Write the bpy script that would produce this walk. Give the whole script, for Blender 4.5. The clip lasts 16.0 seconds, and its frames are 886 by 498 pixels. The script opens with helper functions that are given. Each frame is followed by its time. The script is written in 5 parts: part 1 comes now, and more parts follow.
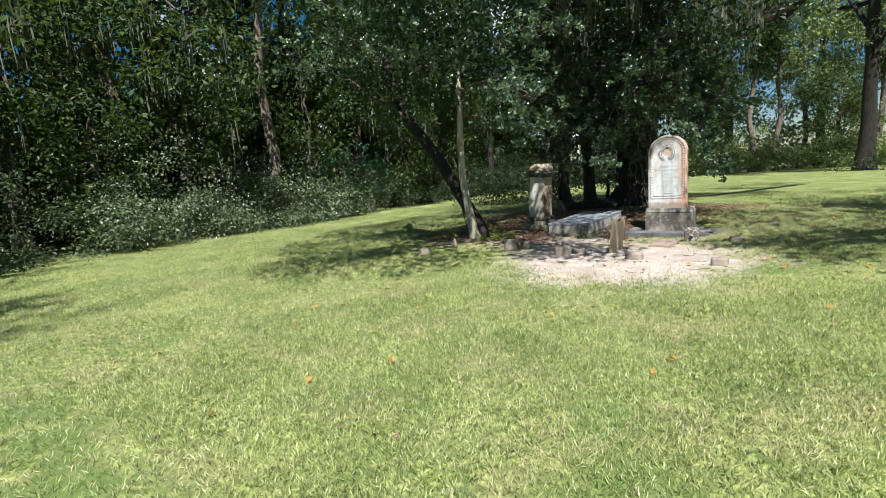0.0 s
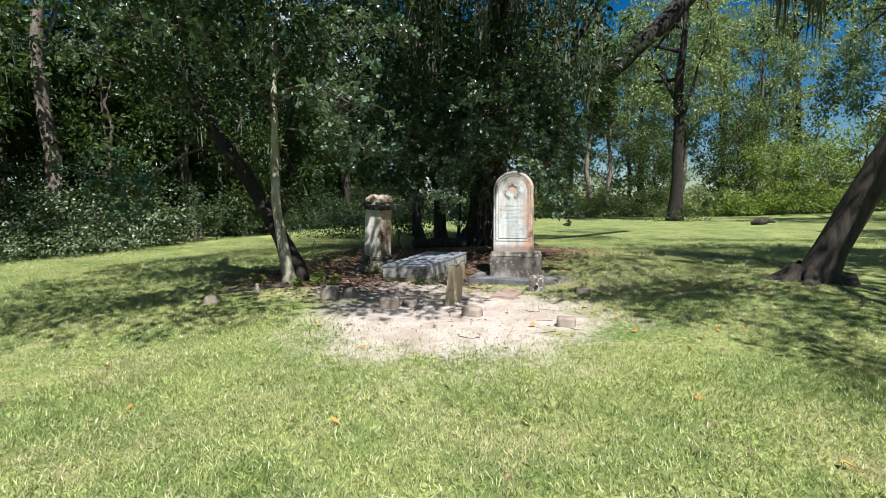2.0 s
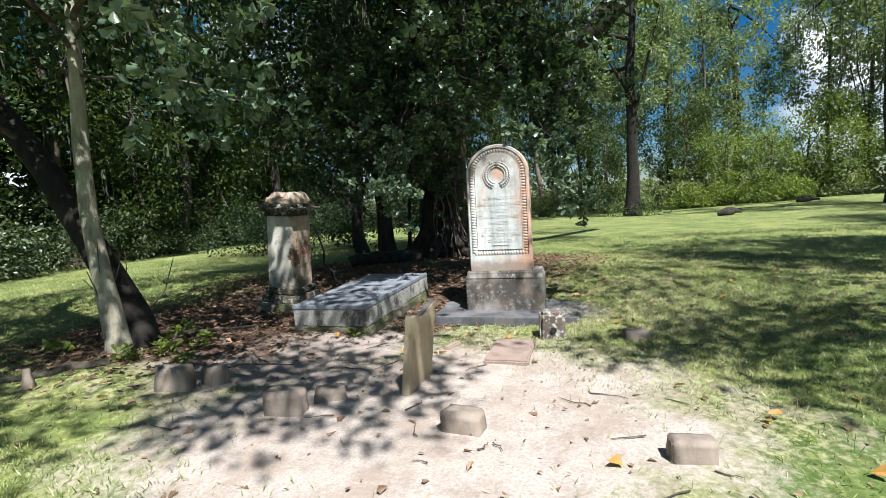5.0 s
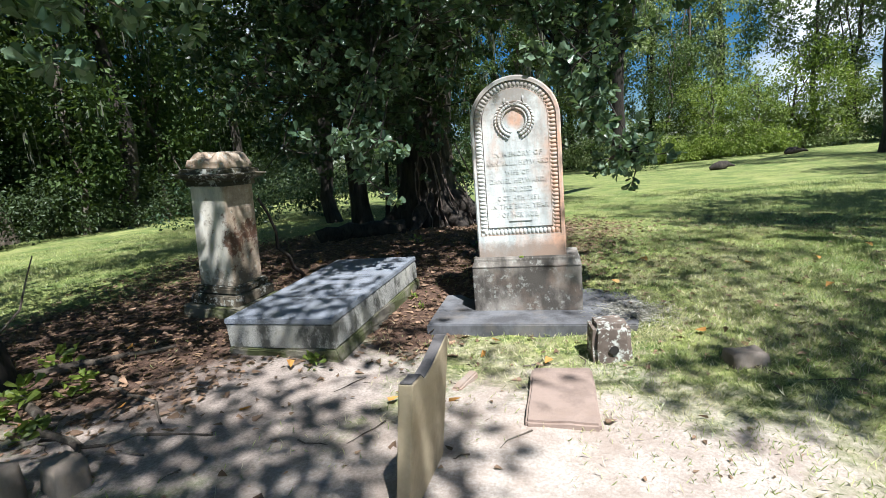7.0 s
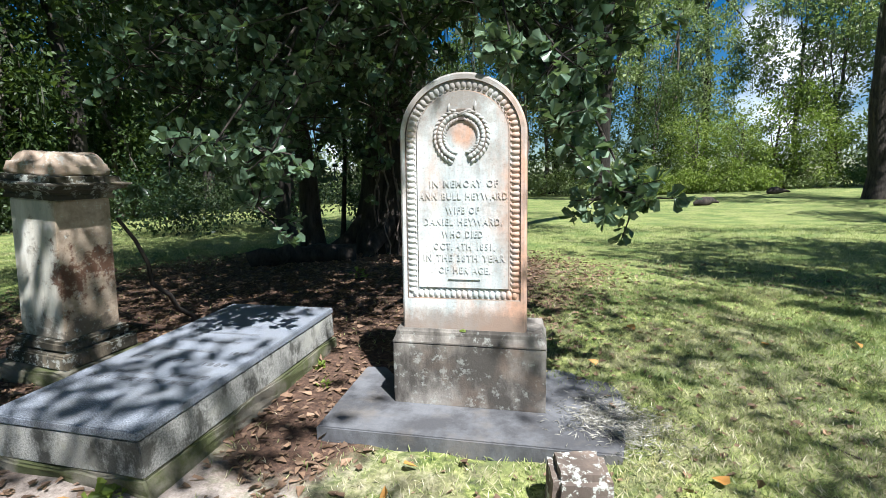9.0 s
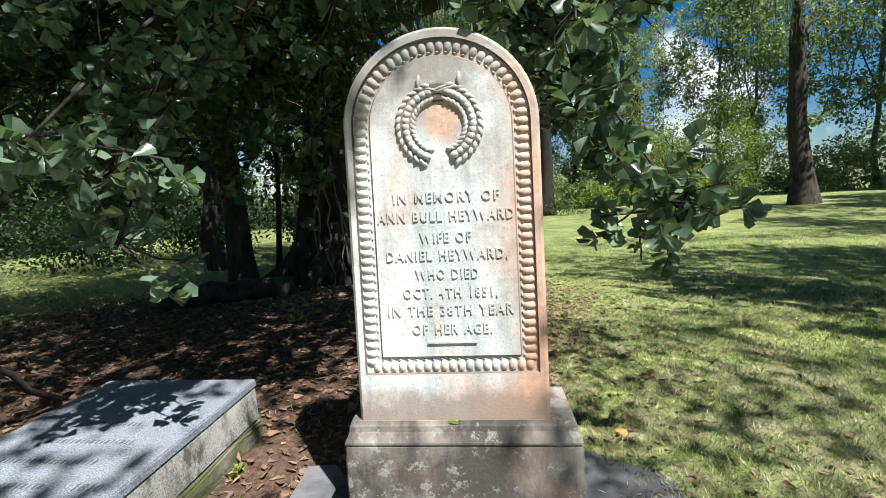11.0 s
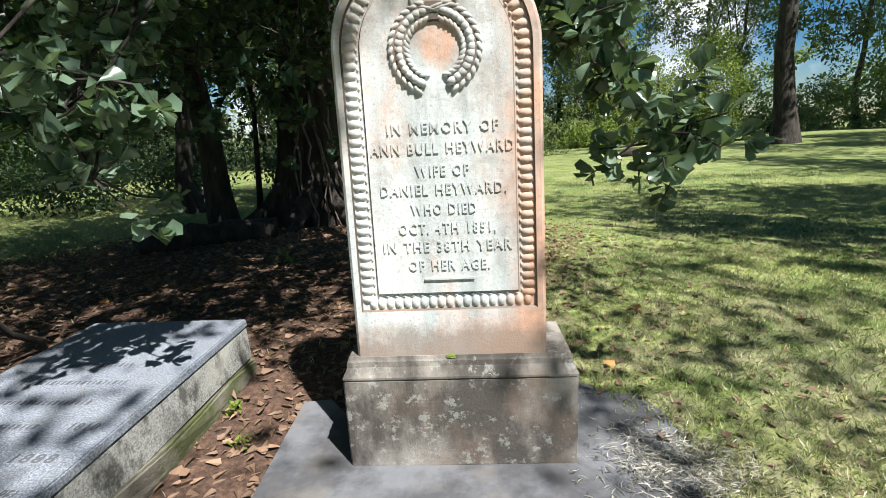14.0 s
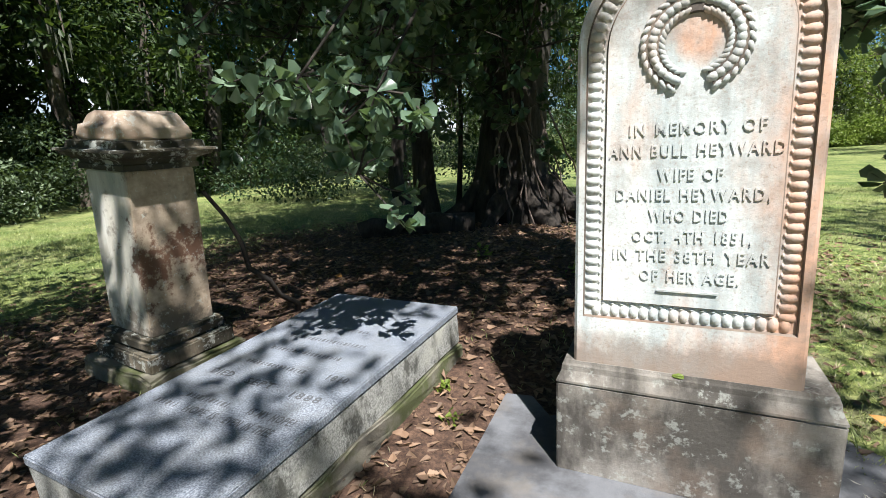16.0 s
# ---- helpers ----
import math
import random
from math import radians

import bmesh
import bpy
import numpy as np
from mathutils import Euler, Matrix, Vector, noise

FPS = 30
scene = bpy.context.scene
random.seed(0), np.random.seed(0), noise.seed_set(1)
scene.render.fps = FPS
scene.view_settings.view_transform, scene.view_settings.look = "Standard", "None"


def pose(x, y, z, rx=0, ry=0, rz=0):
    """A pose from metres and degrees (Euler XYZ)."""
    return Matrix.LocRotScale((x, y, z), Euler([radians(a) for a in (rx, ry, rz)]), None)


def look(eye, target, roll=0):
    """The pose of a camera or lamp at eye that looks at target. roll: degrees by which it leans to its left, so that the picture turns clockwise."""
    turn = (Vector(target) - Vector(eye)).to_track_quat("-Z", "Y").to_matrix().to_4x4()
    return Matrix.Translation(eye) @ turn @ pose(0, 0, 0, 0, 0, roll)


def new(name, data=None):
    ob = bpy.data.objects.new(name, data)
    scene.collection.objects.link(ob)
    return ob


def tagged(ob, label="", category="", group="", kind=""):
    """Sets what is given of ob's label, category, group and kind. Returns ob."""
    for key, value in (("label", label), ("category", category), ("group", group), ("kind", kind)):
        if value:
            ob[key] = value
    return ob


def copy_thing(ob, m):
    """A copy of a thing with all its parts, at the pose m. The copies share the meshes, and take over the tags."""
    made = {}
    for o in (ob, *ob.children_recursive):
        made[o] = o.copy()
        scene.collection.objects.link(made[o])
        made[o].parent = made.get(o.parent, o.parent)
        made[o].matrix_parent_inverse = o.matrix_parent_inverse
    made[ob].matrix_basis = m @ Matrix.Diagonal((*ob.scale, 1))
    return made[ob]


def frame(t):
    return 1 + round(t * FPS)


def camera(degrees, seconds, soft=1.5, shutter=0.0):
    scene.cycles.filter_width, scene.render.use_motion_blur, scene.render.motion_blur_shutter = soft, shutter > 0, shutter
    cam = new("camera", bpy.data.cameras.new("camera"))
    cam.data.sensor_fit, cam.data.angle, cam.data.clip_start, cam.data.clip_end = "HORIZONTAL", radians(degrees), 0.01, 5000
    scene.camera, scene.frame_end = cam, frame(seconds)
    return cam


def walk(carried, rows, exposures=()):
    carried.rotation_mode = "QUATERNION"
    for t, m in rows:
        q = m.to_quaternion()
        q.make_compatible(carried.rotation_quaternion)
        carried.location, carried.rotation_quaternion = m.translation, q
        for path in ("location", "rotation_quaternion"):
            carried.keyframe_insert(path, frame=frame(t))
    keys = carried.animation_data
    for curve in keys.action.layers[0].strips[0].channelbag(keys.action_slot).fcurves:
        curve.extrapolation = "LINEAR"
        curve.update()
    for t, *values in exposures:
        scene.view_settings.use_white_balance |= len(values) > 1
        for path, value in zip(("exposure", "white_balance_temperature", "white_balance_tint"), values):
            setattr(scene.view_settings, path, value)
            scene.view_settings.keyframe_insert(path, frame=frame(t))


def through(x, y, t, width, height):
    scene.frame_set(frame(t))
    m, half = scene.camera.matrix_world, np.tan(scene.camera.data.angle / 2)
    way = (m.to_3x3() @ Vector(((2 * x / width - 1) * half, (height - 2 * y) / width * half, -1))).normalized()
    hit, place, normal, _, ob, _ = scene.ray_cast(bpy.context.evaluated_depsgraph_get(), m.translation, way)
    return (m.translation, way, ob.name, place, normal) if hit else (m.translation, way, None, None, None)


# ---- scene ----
cam = camera(86.2, 16.0, 0.7)
PATH = [
    (0, (2.999, -11.023, 1.62), (1.744, -9.494, 1.322), -4.2),
    (0.5, (3.072, -10.521, 1.638), (2.015, -8.839, 1.4), -3.2),
    (1, (2.94, -9.97, 1.548), (1.978, -8.233, 1.309), -3.2),
    (1.5, (2.836, -9.469, 1.557), (2.024, -7.652, 1.368), -1.3),
    (2, (2.629, -8.926, 1.542), (1.852, -7.093, 1.356), -0.8),
    (2.5, (2.32, -8.454, 1.53), (1.489, -6.644, 1.347), -1.5),
    (3, (2.102, -7.905, 1.477), (1.303, -6.08, 1.301), -2.6),
    (3.5, (1.892, -7.346, 1.436), (1.081, -5.525, 1.276), -3.9),
    (4, (1.675, -6.716, 1.439), (0.963, -4.855, 1.273), -2.2),
    (4.2, (1.615, -6.488, 1.411), (0.945, -4.61, 1.254), -2.1),
    (6.3, (0.745, -4.628, 1.422), (0.271, -2.708, 1.125), -5.4),
    (6.5, (0.716, -4.471, 1.402), (0.256, -2.552, 1.076), -5.4),
    (7, (0.606, -4.073, 1.444), (0.124, -2.162, 1.105), -4.8),
    (7.5, (0.658, -3.737, 1.418), (0.137, -1.84, 1.056), -4.0),
    (8, (0.807, -3.353, 1.442), (0.282, -1.465, 1.042), -3.8),
    (8.5, (0.782, -2.983, 1.461), (0.324, -1.072, 1.091), -3.1),
    (9, (0.736, -2.694, 1.523), (0.331, -0.755, 1.243), -0.9),
    (9.2, (0.746, -2.583, 1.508), (0.338, -0.64, 1.262), -0.5),
    (11.3, (0.391, -1.657, 1.497), (0.241, 0.326, 1.289), -2.5),
    (11.5, (0.388, -1.648, 1.492), (0.244, 0.332, 1.247), -2.1),
    (12, (0.37, -1.639, 1.48), (0.249, 0.33, 1.155), -2.4),
    (12.5, (0.366, -1.654, 1.481), (0.275, 0.307, 1.099), -2.7),
    (13, (0.37, -1.663, 1.478), (0.301, 0.294, 1.069), -2.8),
    (13.5, (0.365, -1.662, 1.475), (0.291, 0.29, 1.048), -3.0),
    (14, (0.355, -1.658, 1.467), (0.244, 0.287, 1.016), -2.9),
    (14.5, (0.341, -1.658, 1.464), (0.155, 0.276, 0.989), -3.2),
    (15, (0.248, -1.674, 1.459), (-0.153, 0.229, 0.991), -3.3),
    (15.5, (0.184, -1.705, 1.467), (-0.482, 0.119, 0.989), -3.3),
    (16, (0.179, -1.718, 1.488), (-0.654, 0.051, 1.067), -2.8),
]
BASE = 1.05     # stops
LEVELS = [(0, BASE - 0.12, 6300, 10), (4, BASE - 0.10, 6250, 10), (6.5, BASE, 6100, 10), (9, BASE + 0.14, 6050, 10), (12, BASE + 0.04, 6400, 10), (16, BASE + 0.06, 6300, 10)]
walk(cam, [(t, look(eye, target, roll)) for t, eye, target, roll in PATH], LEVELS)


# ---------------------------------------------------------------- light
SUN_AZ, SUN_EL = 40.0, 58.0     # degrees: from -y towards +x, above the horizon
sun_way = Vector((math.sin(radians(SUN_AZ)) * math.cos(radians(SUN_EL)), -math.cos(radians(SUN_AZ)) * math.cos(radians(SUN_EL)), math.sin(radians(SUN_EL))))
sun_data = bpy.data.lights.new("sun", "SUN")
sun_data.energy, sun_data.angle, sun_data.color = 5.0, radians(0.6), (1.0, 0.965, 0.91)
sun = new("sun", sun_data)
sun.matrix_world = look(sun_way * 60, (0, 0, 0))

world = bpy.data.worlds.new("sky")
scene.world = world
world.use_nodes = True
wn, wl = world.node_tree.nodes, world.node_tree.links
wn.clear()
sky = wn.new("ShaderNodeTexSky")
sky.sky_type, sky.sun_disc = "NISHITA", False
sky.dust_density, sky.ozone_density = 0.3, 2.5
sky.sun_elevation, sky.sun_rotation = radians(SUN_EL), math.atan2(sun_way.x, sun_way.y)
tex = wn.new("ShaderNodeTexCoord")
cloud = wn.new("ShaderNodeTexNoise")
cloud.inputs["Scale"].default_value, cloud.inputs["Detail"].default_value = 3.2, 6.0
ramp = wn.new("ShaderNodeValToRGB")
ramp.color_ramp.elements[0].position, ramp.color_ramp.elements[1].position = 0.58, 0.66
mix = wn.new("ShaderNodeMix")
mix.data_type = "RGBA"
mix.inputs["B"].default_value = (12.0, 12.3, 12.6, 1)
back = wn.new("ShaderNodeBackground")
back.inputs["Strength"].default_value = 0.05
wout = wn.new("ShaderNodeOutputWorld")
wl.new(tex.outputs["Generated"], cloud.inputs["Vector"])
wl.new(cloud.outputs["Fac"], ramp.inputs["Fac"])
wl.new(ramp.outputs["Color"], mix.inputs["Factor"])
deep = wn.new("ShaderNodeHueSaturation")
deep.inputs["Saturation"].default_value, deep.inputs["Value"].default_value = 1.5, 0.85
wl.new(sky.outputs["Color"], deep.inputs["Color"])
wl.new(deep.outputs["Color"], mix.inputs["A"])
wl.new(mix.outputs["Result"], back.inputs["Color"])
wl.new(back.outputs["Background"], wout.inputs["Surface"])


# ---------------------------------------------------------------- materials
class Nodes:
    """Short hand for building one node material."""

    def __init__(self, name):
        self.mat = bpy.data.materials.new(name)
        self.mat.use_nodes = True
        self.tree = self.mat.node_tree
        self.tree.nodes.clear()
        self.out = self.tree.nodes.new("ShaderNodeOutputMaterial")
        self.shader = self.tree.nodes.new("ShaderNodeBsdfPrincipled")
        self.tree.links.new(self.shader.outputs[0], self.out.inputs["Surface"])
        self.coord = self.tree.nodes.new("ShaderNodeTexCoord").outputs["Object"]

    def link(self, a, b):
        self.tree.links.new(a, b)

    def noise(self, scale, detail=5.0, rough=0.6, stretch=None, seed=0.0):
        n = self.tree.nodes.new("ShaderNodeTexNoise")
        n.inputs["Scale"].default_value, n.inputs["Detail"].default_value, n.inputs["Roughness"].default_value = scale, detail, rough
        m = self.tree.nodes.new("ShaderNodeMapping")
        m.inputs["Location"].default_value = (seed, seed * 1.7, seed * 0.6)
        if stretch:
            m.inputs["Scale"].default_value = stretch
        self.link(self.coord, m.inputs["Vector"])
        self.link(m.outputs[0], n.inputs["Vector"])
        return n.outputs["Fac"]

    def cells(self, scale, feature="F1", output="Distance"):
        n = self.tree.nodes.new("ShaderNodeTexVoronoi")
        n.feature = feature
        n.inputs["Scale"].default_value = scale
        self.link(self.coord, n.inputs["Vector"])
        return n.outputs[output]

    def ramp(self, fac, *stops):
        n = self.tree.nodes.new("ShaderNodeValToRGB")
        e = n.color_ramp.elements
        while len(e) < len(stops):
            e.new(0.5)
        for k, (p, c) in zip(e, stops):
            k.position = p
            k.color = (*c, 1) if isinstance(c, tuple) else (c, c, c, 1)
        self.link(fac, n.inputs["Fac"])
        return n.outputs["Color"]

    def mix(self, fac, a, b, how="MIX"):
        n = self.tree.nodes.new("ShaderNodeMix")
        n.data_type, n.blend_type = "RGBA", how
        for key, v in (("Factor", fac), ("A", a), ("B", b)):
            if isinstance(v, bpy.types.NodeSocket):
                self.link(v, n.inputs[key])
            elif isinstance(v, tuple):
                n.inputs[key].default_value = (*v, 1)
            else:
                n.inputs[key].default_value = v if key == "Factor" else (v, v, v, 1)
        return n.outputs["Result"]

    def math(self, op, a, b=0.0, c=0.0):
        n = self.tree.nodes.new("ShaderNodeMath")
        n.operation = op
        for k, v in enumerate((a, b, c)):
            if isinstance(v, bpy.types.NodeSocket):
                self.link(v, n.inputs[k])
            else:
                n.inputs[k].default_value = v
        return n.outputs[0]

    def done(self, colour, rough=0.85, bump=None, strength=0.3, depth=0.01):
        if isinstance(colour, tuple):
            self.shader.inputs["Base Color"].default_value = (*colour, 1)
        else:
            self.link(colour, self.shader.inputs["Base Color"])
        if isinstance(rough, bpy.types.NodeSocket):
            self.link(rough, self.shader.inputs["Roughness"])
        else:
            self.shader.inputs["Roughness"].default_value = rough
        if bump is not None:
            n = self.tree.nodes.new("ShaderNodeBump")
            n.inputs["Strength"].default_value, n.inputs["Distance"].default_value = strength, depth
            self.link(bump, n.inputs["Height"])
            self.link(n.outputs[0], self.shader.inputs["Normal"])
        return self.mat


def leaf_material(name, dark, light, gloss=0.42, through=0.35, shine=0.5, dry=None):
    n = Nodes(name)
    n.shader.inputs["Specular IOR Level"].default_value = shine
    geo = n.tree.nodes.new("ShaderNodeNewGeometry")
    col = n.ramp(geo.outputs["Random Per Island"], (0.0, dark), (0.75, tuple((a + b) / 2 for a, b in zip(dark, light))), (1.0, light))
    big = n.noise(0.7, 2.0)
    col = n.mix(n.ramp(big, (0.35, 0.0), (0.7, 0.55)), col, light)
    if dry:
        col = n.mix(n.ramp(n.noise(0.9, 6, 0.7, seed=41), (0.48, 0.0), (0.66, 0.8)), col, dry)
        col = n.mix(n.ramp(n.noise(5.5, 7, 0.75, seed=52), (0.42, 0.0), (0.62, 0.5)), col, (0.06, 0.13, 0.02))
        col = n.mix(n.ramp(n.noise(30, 3, 0.6, seed=63), (0.50, 0.0), (0.64, 0.6)), col, (0.045, 0.095, 0.02))
    n.done(col, gloss)
    leaf = n.tree.nodes.new("ShaderNodeBsdfTranslucent")
    n.link(n.mix(0.5, col, (0.25, 0.38, 0.05)), leaf.inputs["Color"])
    both = n.tree.nodes.new("ShaderNodeMixShader")
    both.inputs[0].default_value = through
    n.link(n.shader.outputs[0], both.inputs[1])
    n.link(leaf.outputs[0], both.inputs[2])
    n.link(both.outputs[0], n.out.inputs["Surface"])
    return n.mat


def bark_material(name, dark, light, scale=1.0, lichen=0.0):
    n = Nodes(name)
    grain = n.noise(9 * scale, 8, 0.7, (1.0, 1.0, 0.22))
    col = n.ramp(grain, (0.34, dark), (0.62, light))
    if lichen:
        col = n.mix(n.ramp(n.noise(3.2, 6, 0.7, seed=5), (0.52, 0.0), (0.62, lichen)), col, (0.42, 0.43, 0.36))
    return n.done(col, 0.95, grain, 0.9, 0.03)


def marble_material():
    n = Nodes("weathered_marble")
    sep = n.tree.nodes.new("ShaderNodeSeparateXYZ")
    n.link(n.coord, sep.inputs[0])
    x, z = sep.outputs[0], sep.outputs[2]
    streak = n.noise(8, 6, 0.65, (1.0, 1.0, 0.10))
    blotch = n.noise(4.1, 8, 0.7, seed=3)
    rust = n.noise(3.0, 8, 0.68, (1.0, 1.0, 0.5), seed=9)
    col = n.ramp(streak, (0.34, (0.38, 0.42, 0.42)), (0.5, (0.54, 0.57, 0.565)), (0.66, (0.70, 0.70, 0.67)))
    # iron stain down the right edge, along the foot and inside the wreath
    edge_x = n.ramp(x, (0.36, 0.0), (0.60, 0.24))
    foot = n.ramp(z, (0.62, 0.2), (0.84, 0.0))
    wx = n.math("POWER", n.math("DIVIDE", n.math("SUBTRACT", x, 0.265), 0.10), 2.0)
    wz = n.math("POWER", n.math("DIVIDE", n.math("SUBTRACT", z, 1.82), 0.12), 2.0)
    inside = n.ramp(n.math("ADD", wx, wz), (0.2, 0.24), (1.0, 0.0))
    amount = n.math("ADD", rust, n.math("ADD", edge_x, n.math("ADD", foot, inside)))
    col = n.mix(n.ramp(amount, (0.56, 0.0), (0.79, 0.85)), col, (0.58, 0.31, 0.19))
    # soot at the head and the very foot
    head = n.ramp(n.math("DIVIDE", z, 2.4), (0.70, 0.0), (0.88, 0.21))
    low = n.ramp(z, (0.62, 0.34), (0.76, 0.0))
    col = n.mix(n.ramp(n.math("ADD", blotch, n.math("ADD", head, low)), (0.52, 0.0), (0.72, 0.75)), col, (0.22, 0.18, 0.15))
    speck = n.noise(70, 4, 0.7)
    col = n.mix(n.ramp(speck, (0.55, 0.0), (0.70, 0.6)), col, (0.28, 0.20, 0.15))
    return n.done(col, 0.75, n.math("ADD", n.noise(90, 5, 0.7), n.noise(22, 4, 0.6)), 0.3, 0.005)


def stained_stone(name, pale, dark, stain, amount=0.5, low=0.4, spots=0.0, spread=0.46):
    n = Nodes(name)
    a, b = n.noise(2.6, 7, 0.65, (1, 1, 0.5), seed=low * 10), n.noise(11, 6, 0.7)
    col = n.ramp(b, (0.3, tuple(v * 0.8 for v in pale)), (0.7, pale))
    col = n.mix(n.ramp(a, (low, 0.0), (low + 0.16, amount)), col, dark)
    col = n.mix(n.ramp(n.noise(4.2, 5, 0.6, seed=14), (0.52, 0.0), (0.7, 0.6)), col, stain)
    if spots:
        keep = n.ramp(n.noise(6, 5, 0.7, seed=21), (spread, 0.0), (spread + 0.06, spots))
        col = n.mix(n.math("MULTIPLY", n.ramp(n.noise(20, 6, 0.72, seed=31), (0.52, 0.0), (0.57, 1.0)), keep), col, (0.50, 0.52, 0.48))
    return n.done(col, 0.9, n.noise(45, 8, 0.75), 0.5, 0.008)


def shaft_material():
    n = Nodes("stained_sandstone_shaft")
    sep = n.tree.nodes.new("ShaderNodeSeparateXYZ")
    n.link(n.coord, sep.inputs[0])
    x, z = sep.outputs[0], sep.outputs[2]
    fine, run = n.noise(14, 7, 0.7), n.noise(7, 6, 0.65, (1, 1, 0.25), seed=4)
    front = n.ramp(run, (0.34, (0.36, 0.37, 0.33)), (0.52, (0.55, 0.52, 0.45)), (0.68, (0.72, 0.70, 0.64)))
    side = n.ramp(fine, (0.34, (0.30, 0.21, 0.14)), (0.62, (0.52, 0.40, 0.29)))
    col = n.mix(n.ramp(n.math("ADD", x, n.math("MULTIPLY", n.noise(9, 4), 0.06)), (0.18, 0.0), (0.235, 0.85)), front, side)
    # rust brown scar at half height on one side, lichen spots and a grimy foot
    scar = n.math("SUBTRACT", n.math("ADD", n.noise(7, 8, 0.72, seed=8), n.math("MULTIPLY", x, 0.45)), n.math("ABSOLUTE", n.math("MULTIPLY", n.math("SUBTRACT", z, 0.72), 0.55)))
    col = n.mix(n.ramp(scar, (0.50, 0.0), (0.58, 0.9)), col, (0.13, 0.055, 0.03))
    foot = n.math("ADD", n.noise(8, 6, 0.7, seed=15), n.ramp(z, (0.28, 0.22), (0.5, 0.0)))
    col = n.mix(n.ramp(foot, (0.58, 0.0), (0.70, 0.8)), col, (0.16, 0.13, 0.10))
    col = n.mix(n.ramp(n.noise(26, 6, 0.7, seed=31), (0.60, 0.0), (0.65, 0.7)), col, (0.58, 0.60, 0.54))
    return n.done(col, 0.9, n.noise(45, 8, 0.75), 0.5, 0.008)


def granite_material():
    n = Nodes("grey_granite")
    fine, mid = n.noise(130, 3, 0.7), n.noise(5, 6, 0.65, seed=4)
    col = n.ramp(fine, (0.34, (0.085, 0.098, 0.125)), (0.5, (0.20, 0.225, 0.27)), (0.64, (0.38, 0.41, 0.46)))
    col = n.mix(n.ramp(mid, (0.45, 0.0), (0.75, 0.55)), col, (0.16, 0.16, 0.15))
    return n.done(col, 0.7, fine, 0.25, 0.003)


def ledger_side_material():
    n = Nodes("lichened_granite")
    fine, mid, pale = n.noise(110, 3, 0.7), n.noise(9, 6, 0.7, (1, 1, 0.6)), n.noise(3.5, 5, 0.6, seed=8)
    col = n.ramp(fine, (0.36, (0.17, 0.17, 0.16)), (0.62, (0.44, 0.44, 0.41)))
    col = n.mix(n.ramp(mid, (0.50, 0.0), (0.60, 0.85)), col, (0.06, 0.06, 0.05))
    col = n.mix(n.ramp(pale, (0.5, 0.0), (0.66, 0.6)), col, (0.55, 0.54, 0.47))
    return n.done(col, 0.9, n.math("ADD", fine, mid), 0.4, 0.006)


def moss_stone_material():
    n = Nodes("mossy_footing")
    mid = n.noise(6, 7, 0.7)
    col = n.ramp(mid, (0.35, (0.20, 0.18, 0.14)), (0.6, (0.24, 0.22, 0.18)))
    col = n.mix(n.ramp(n.noise(2.6, 6, 0.65, seed=2), (0.42, 0.0), (0.56, 0.9)), col, (0.075, 0.09, 0.025))
    return n.done(col, 0.95, n.noise(40, 7, 0.75), 0.8, 0.015)


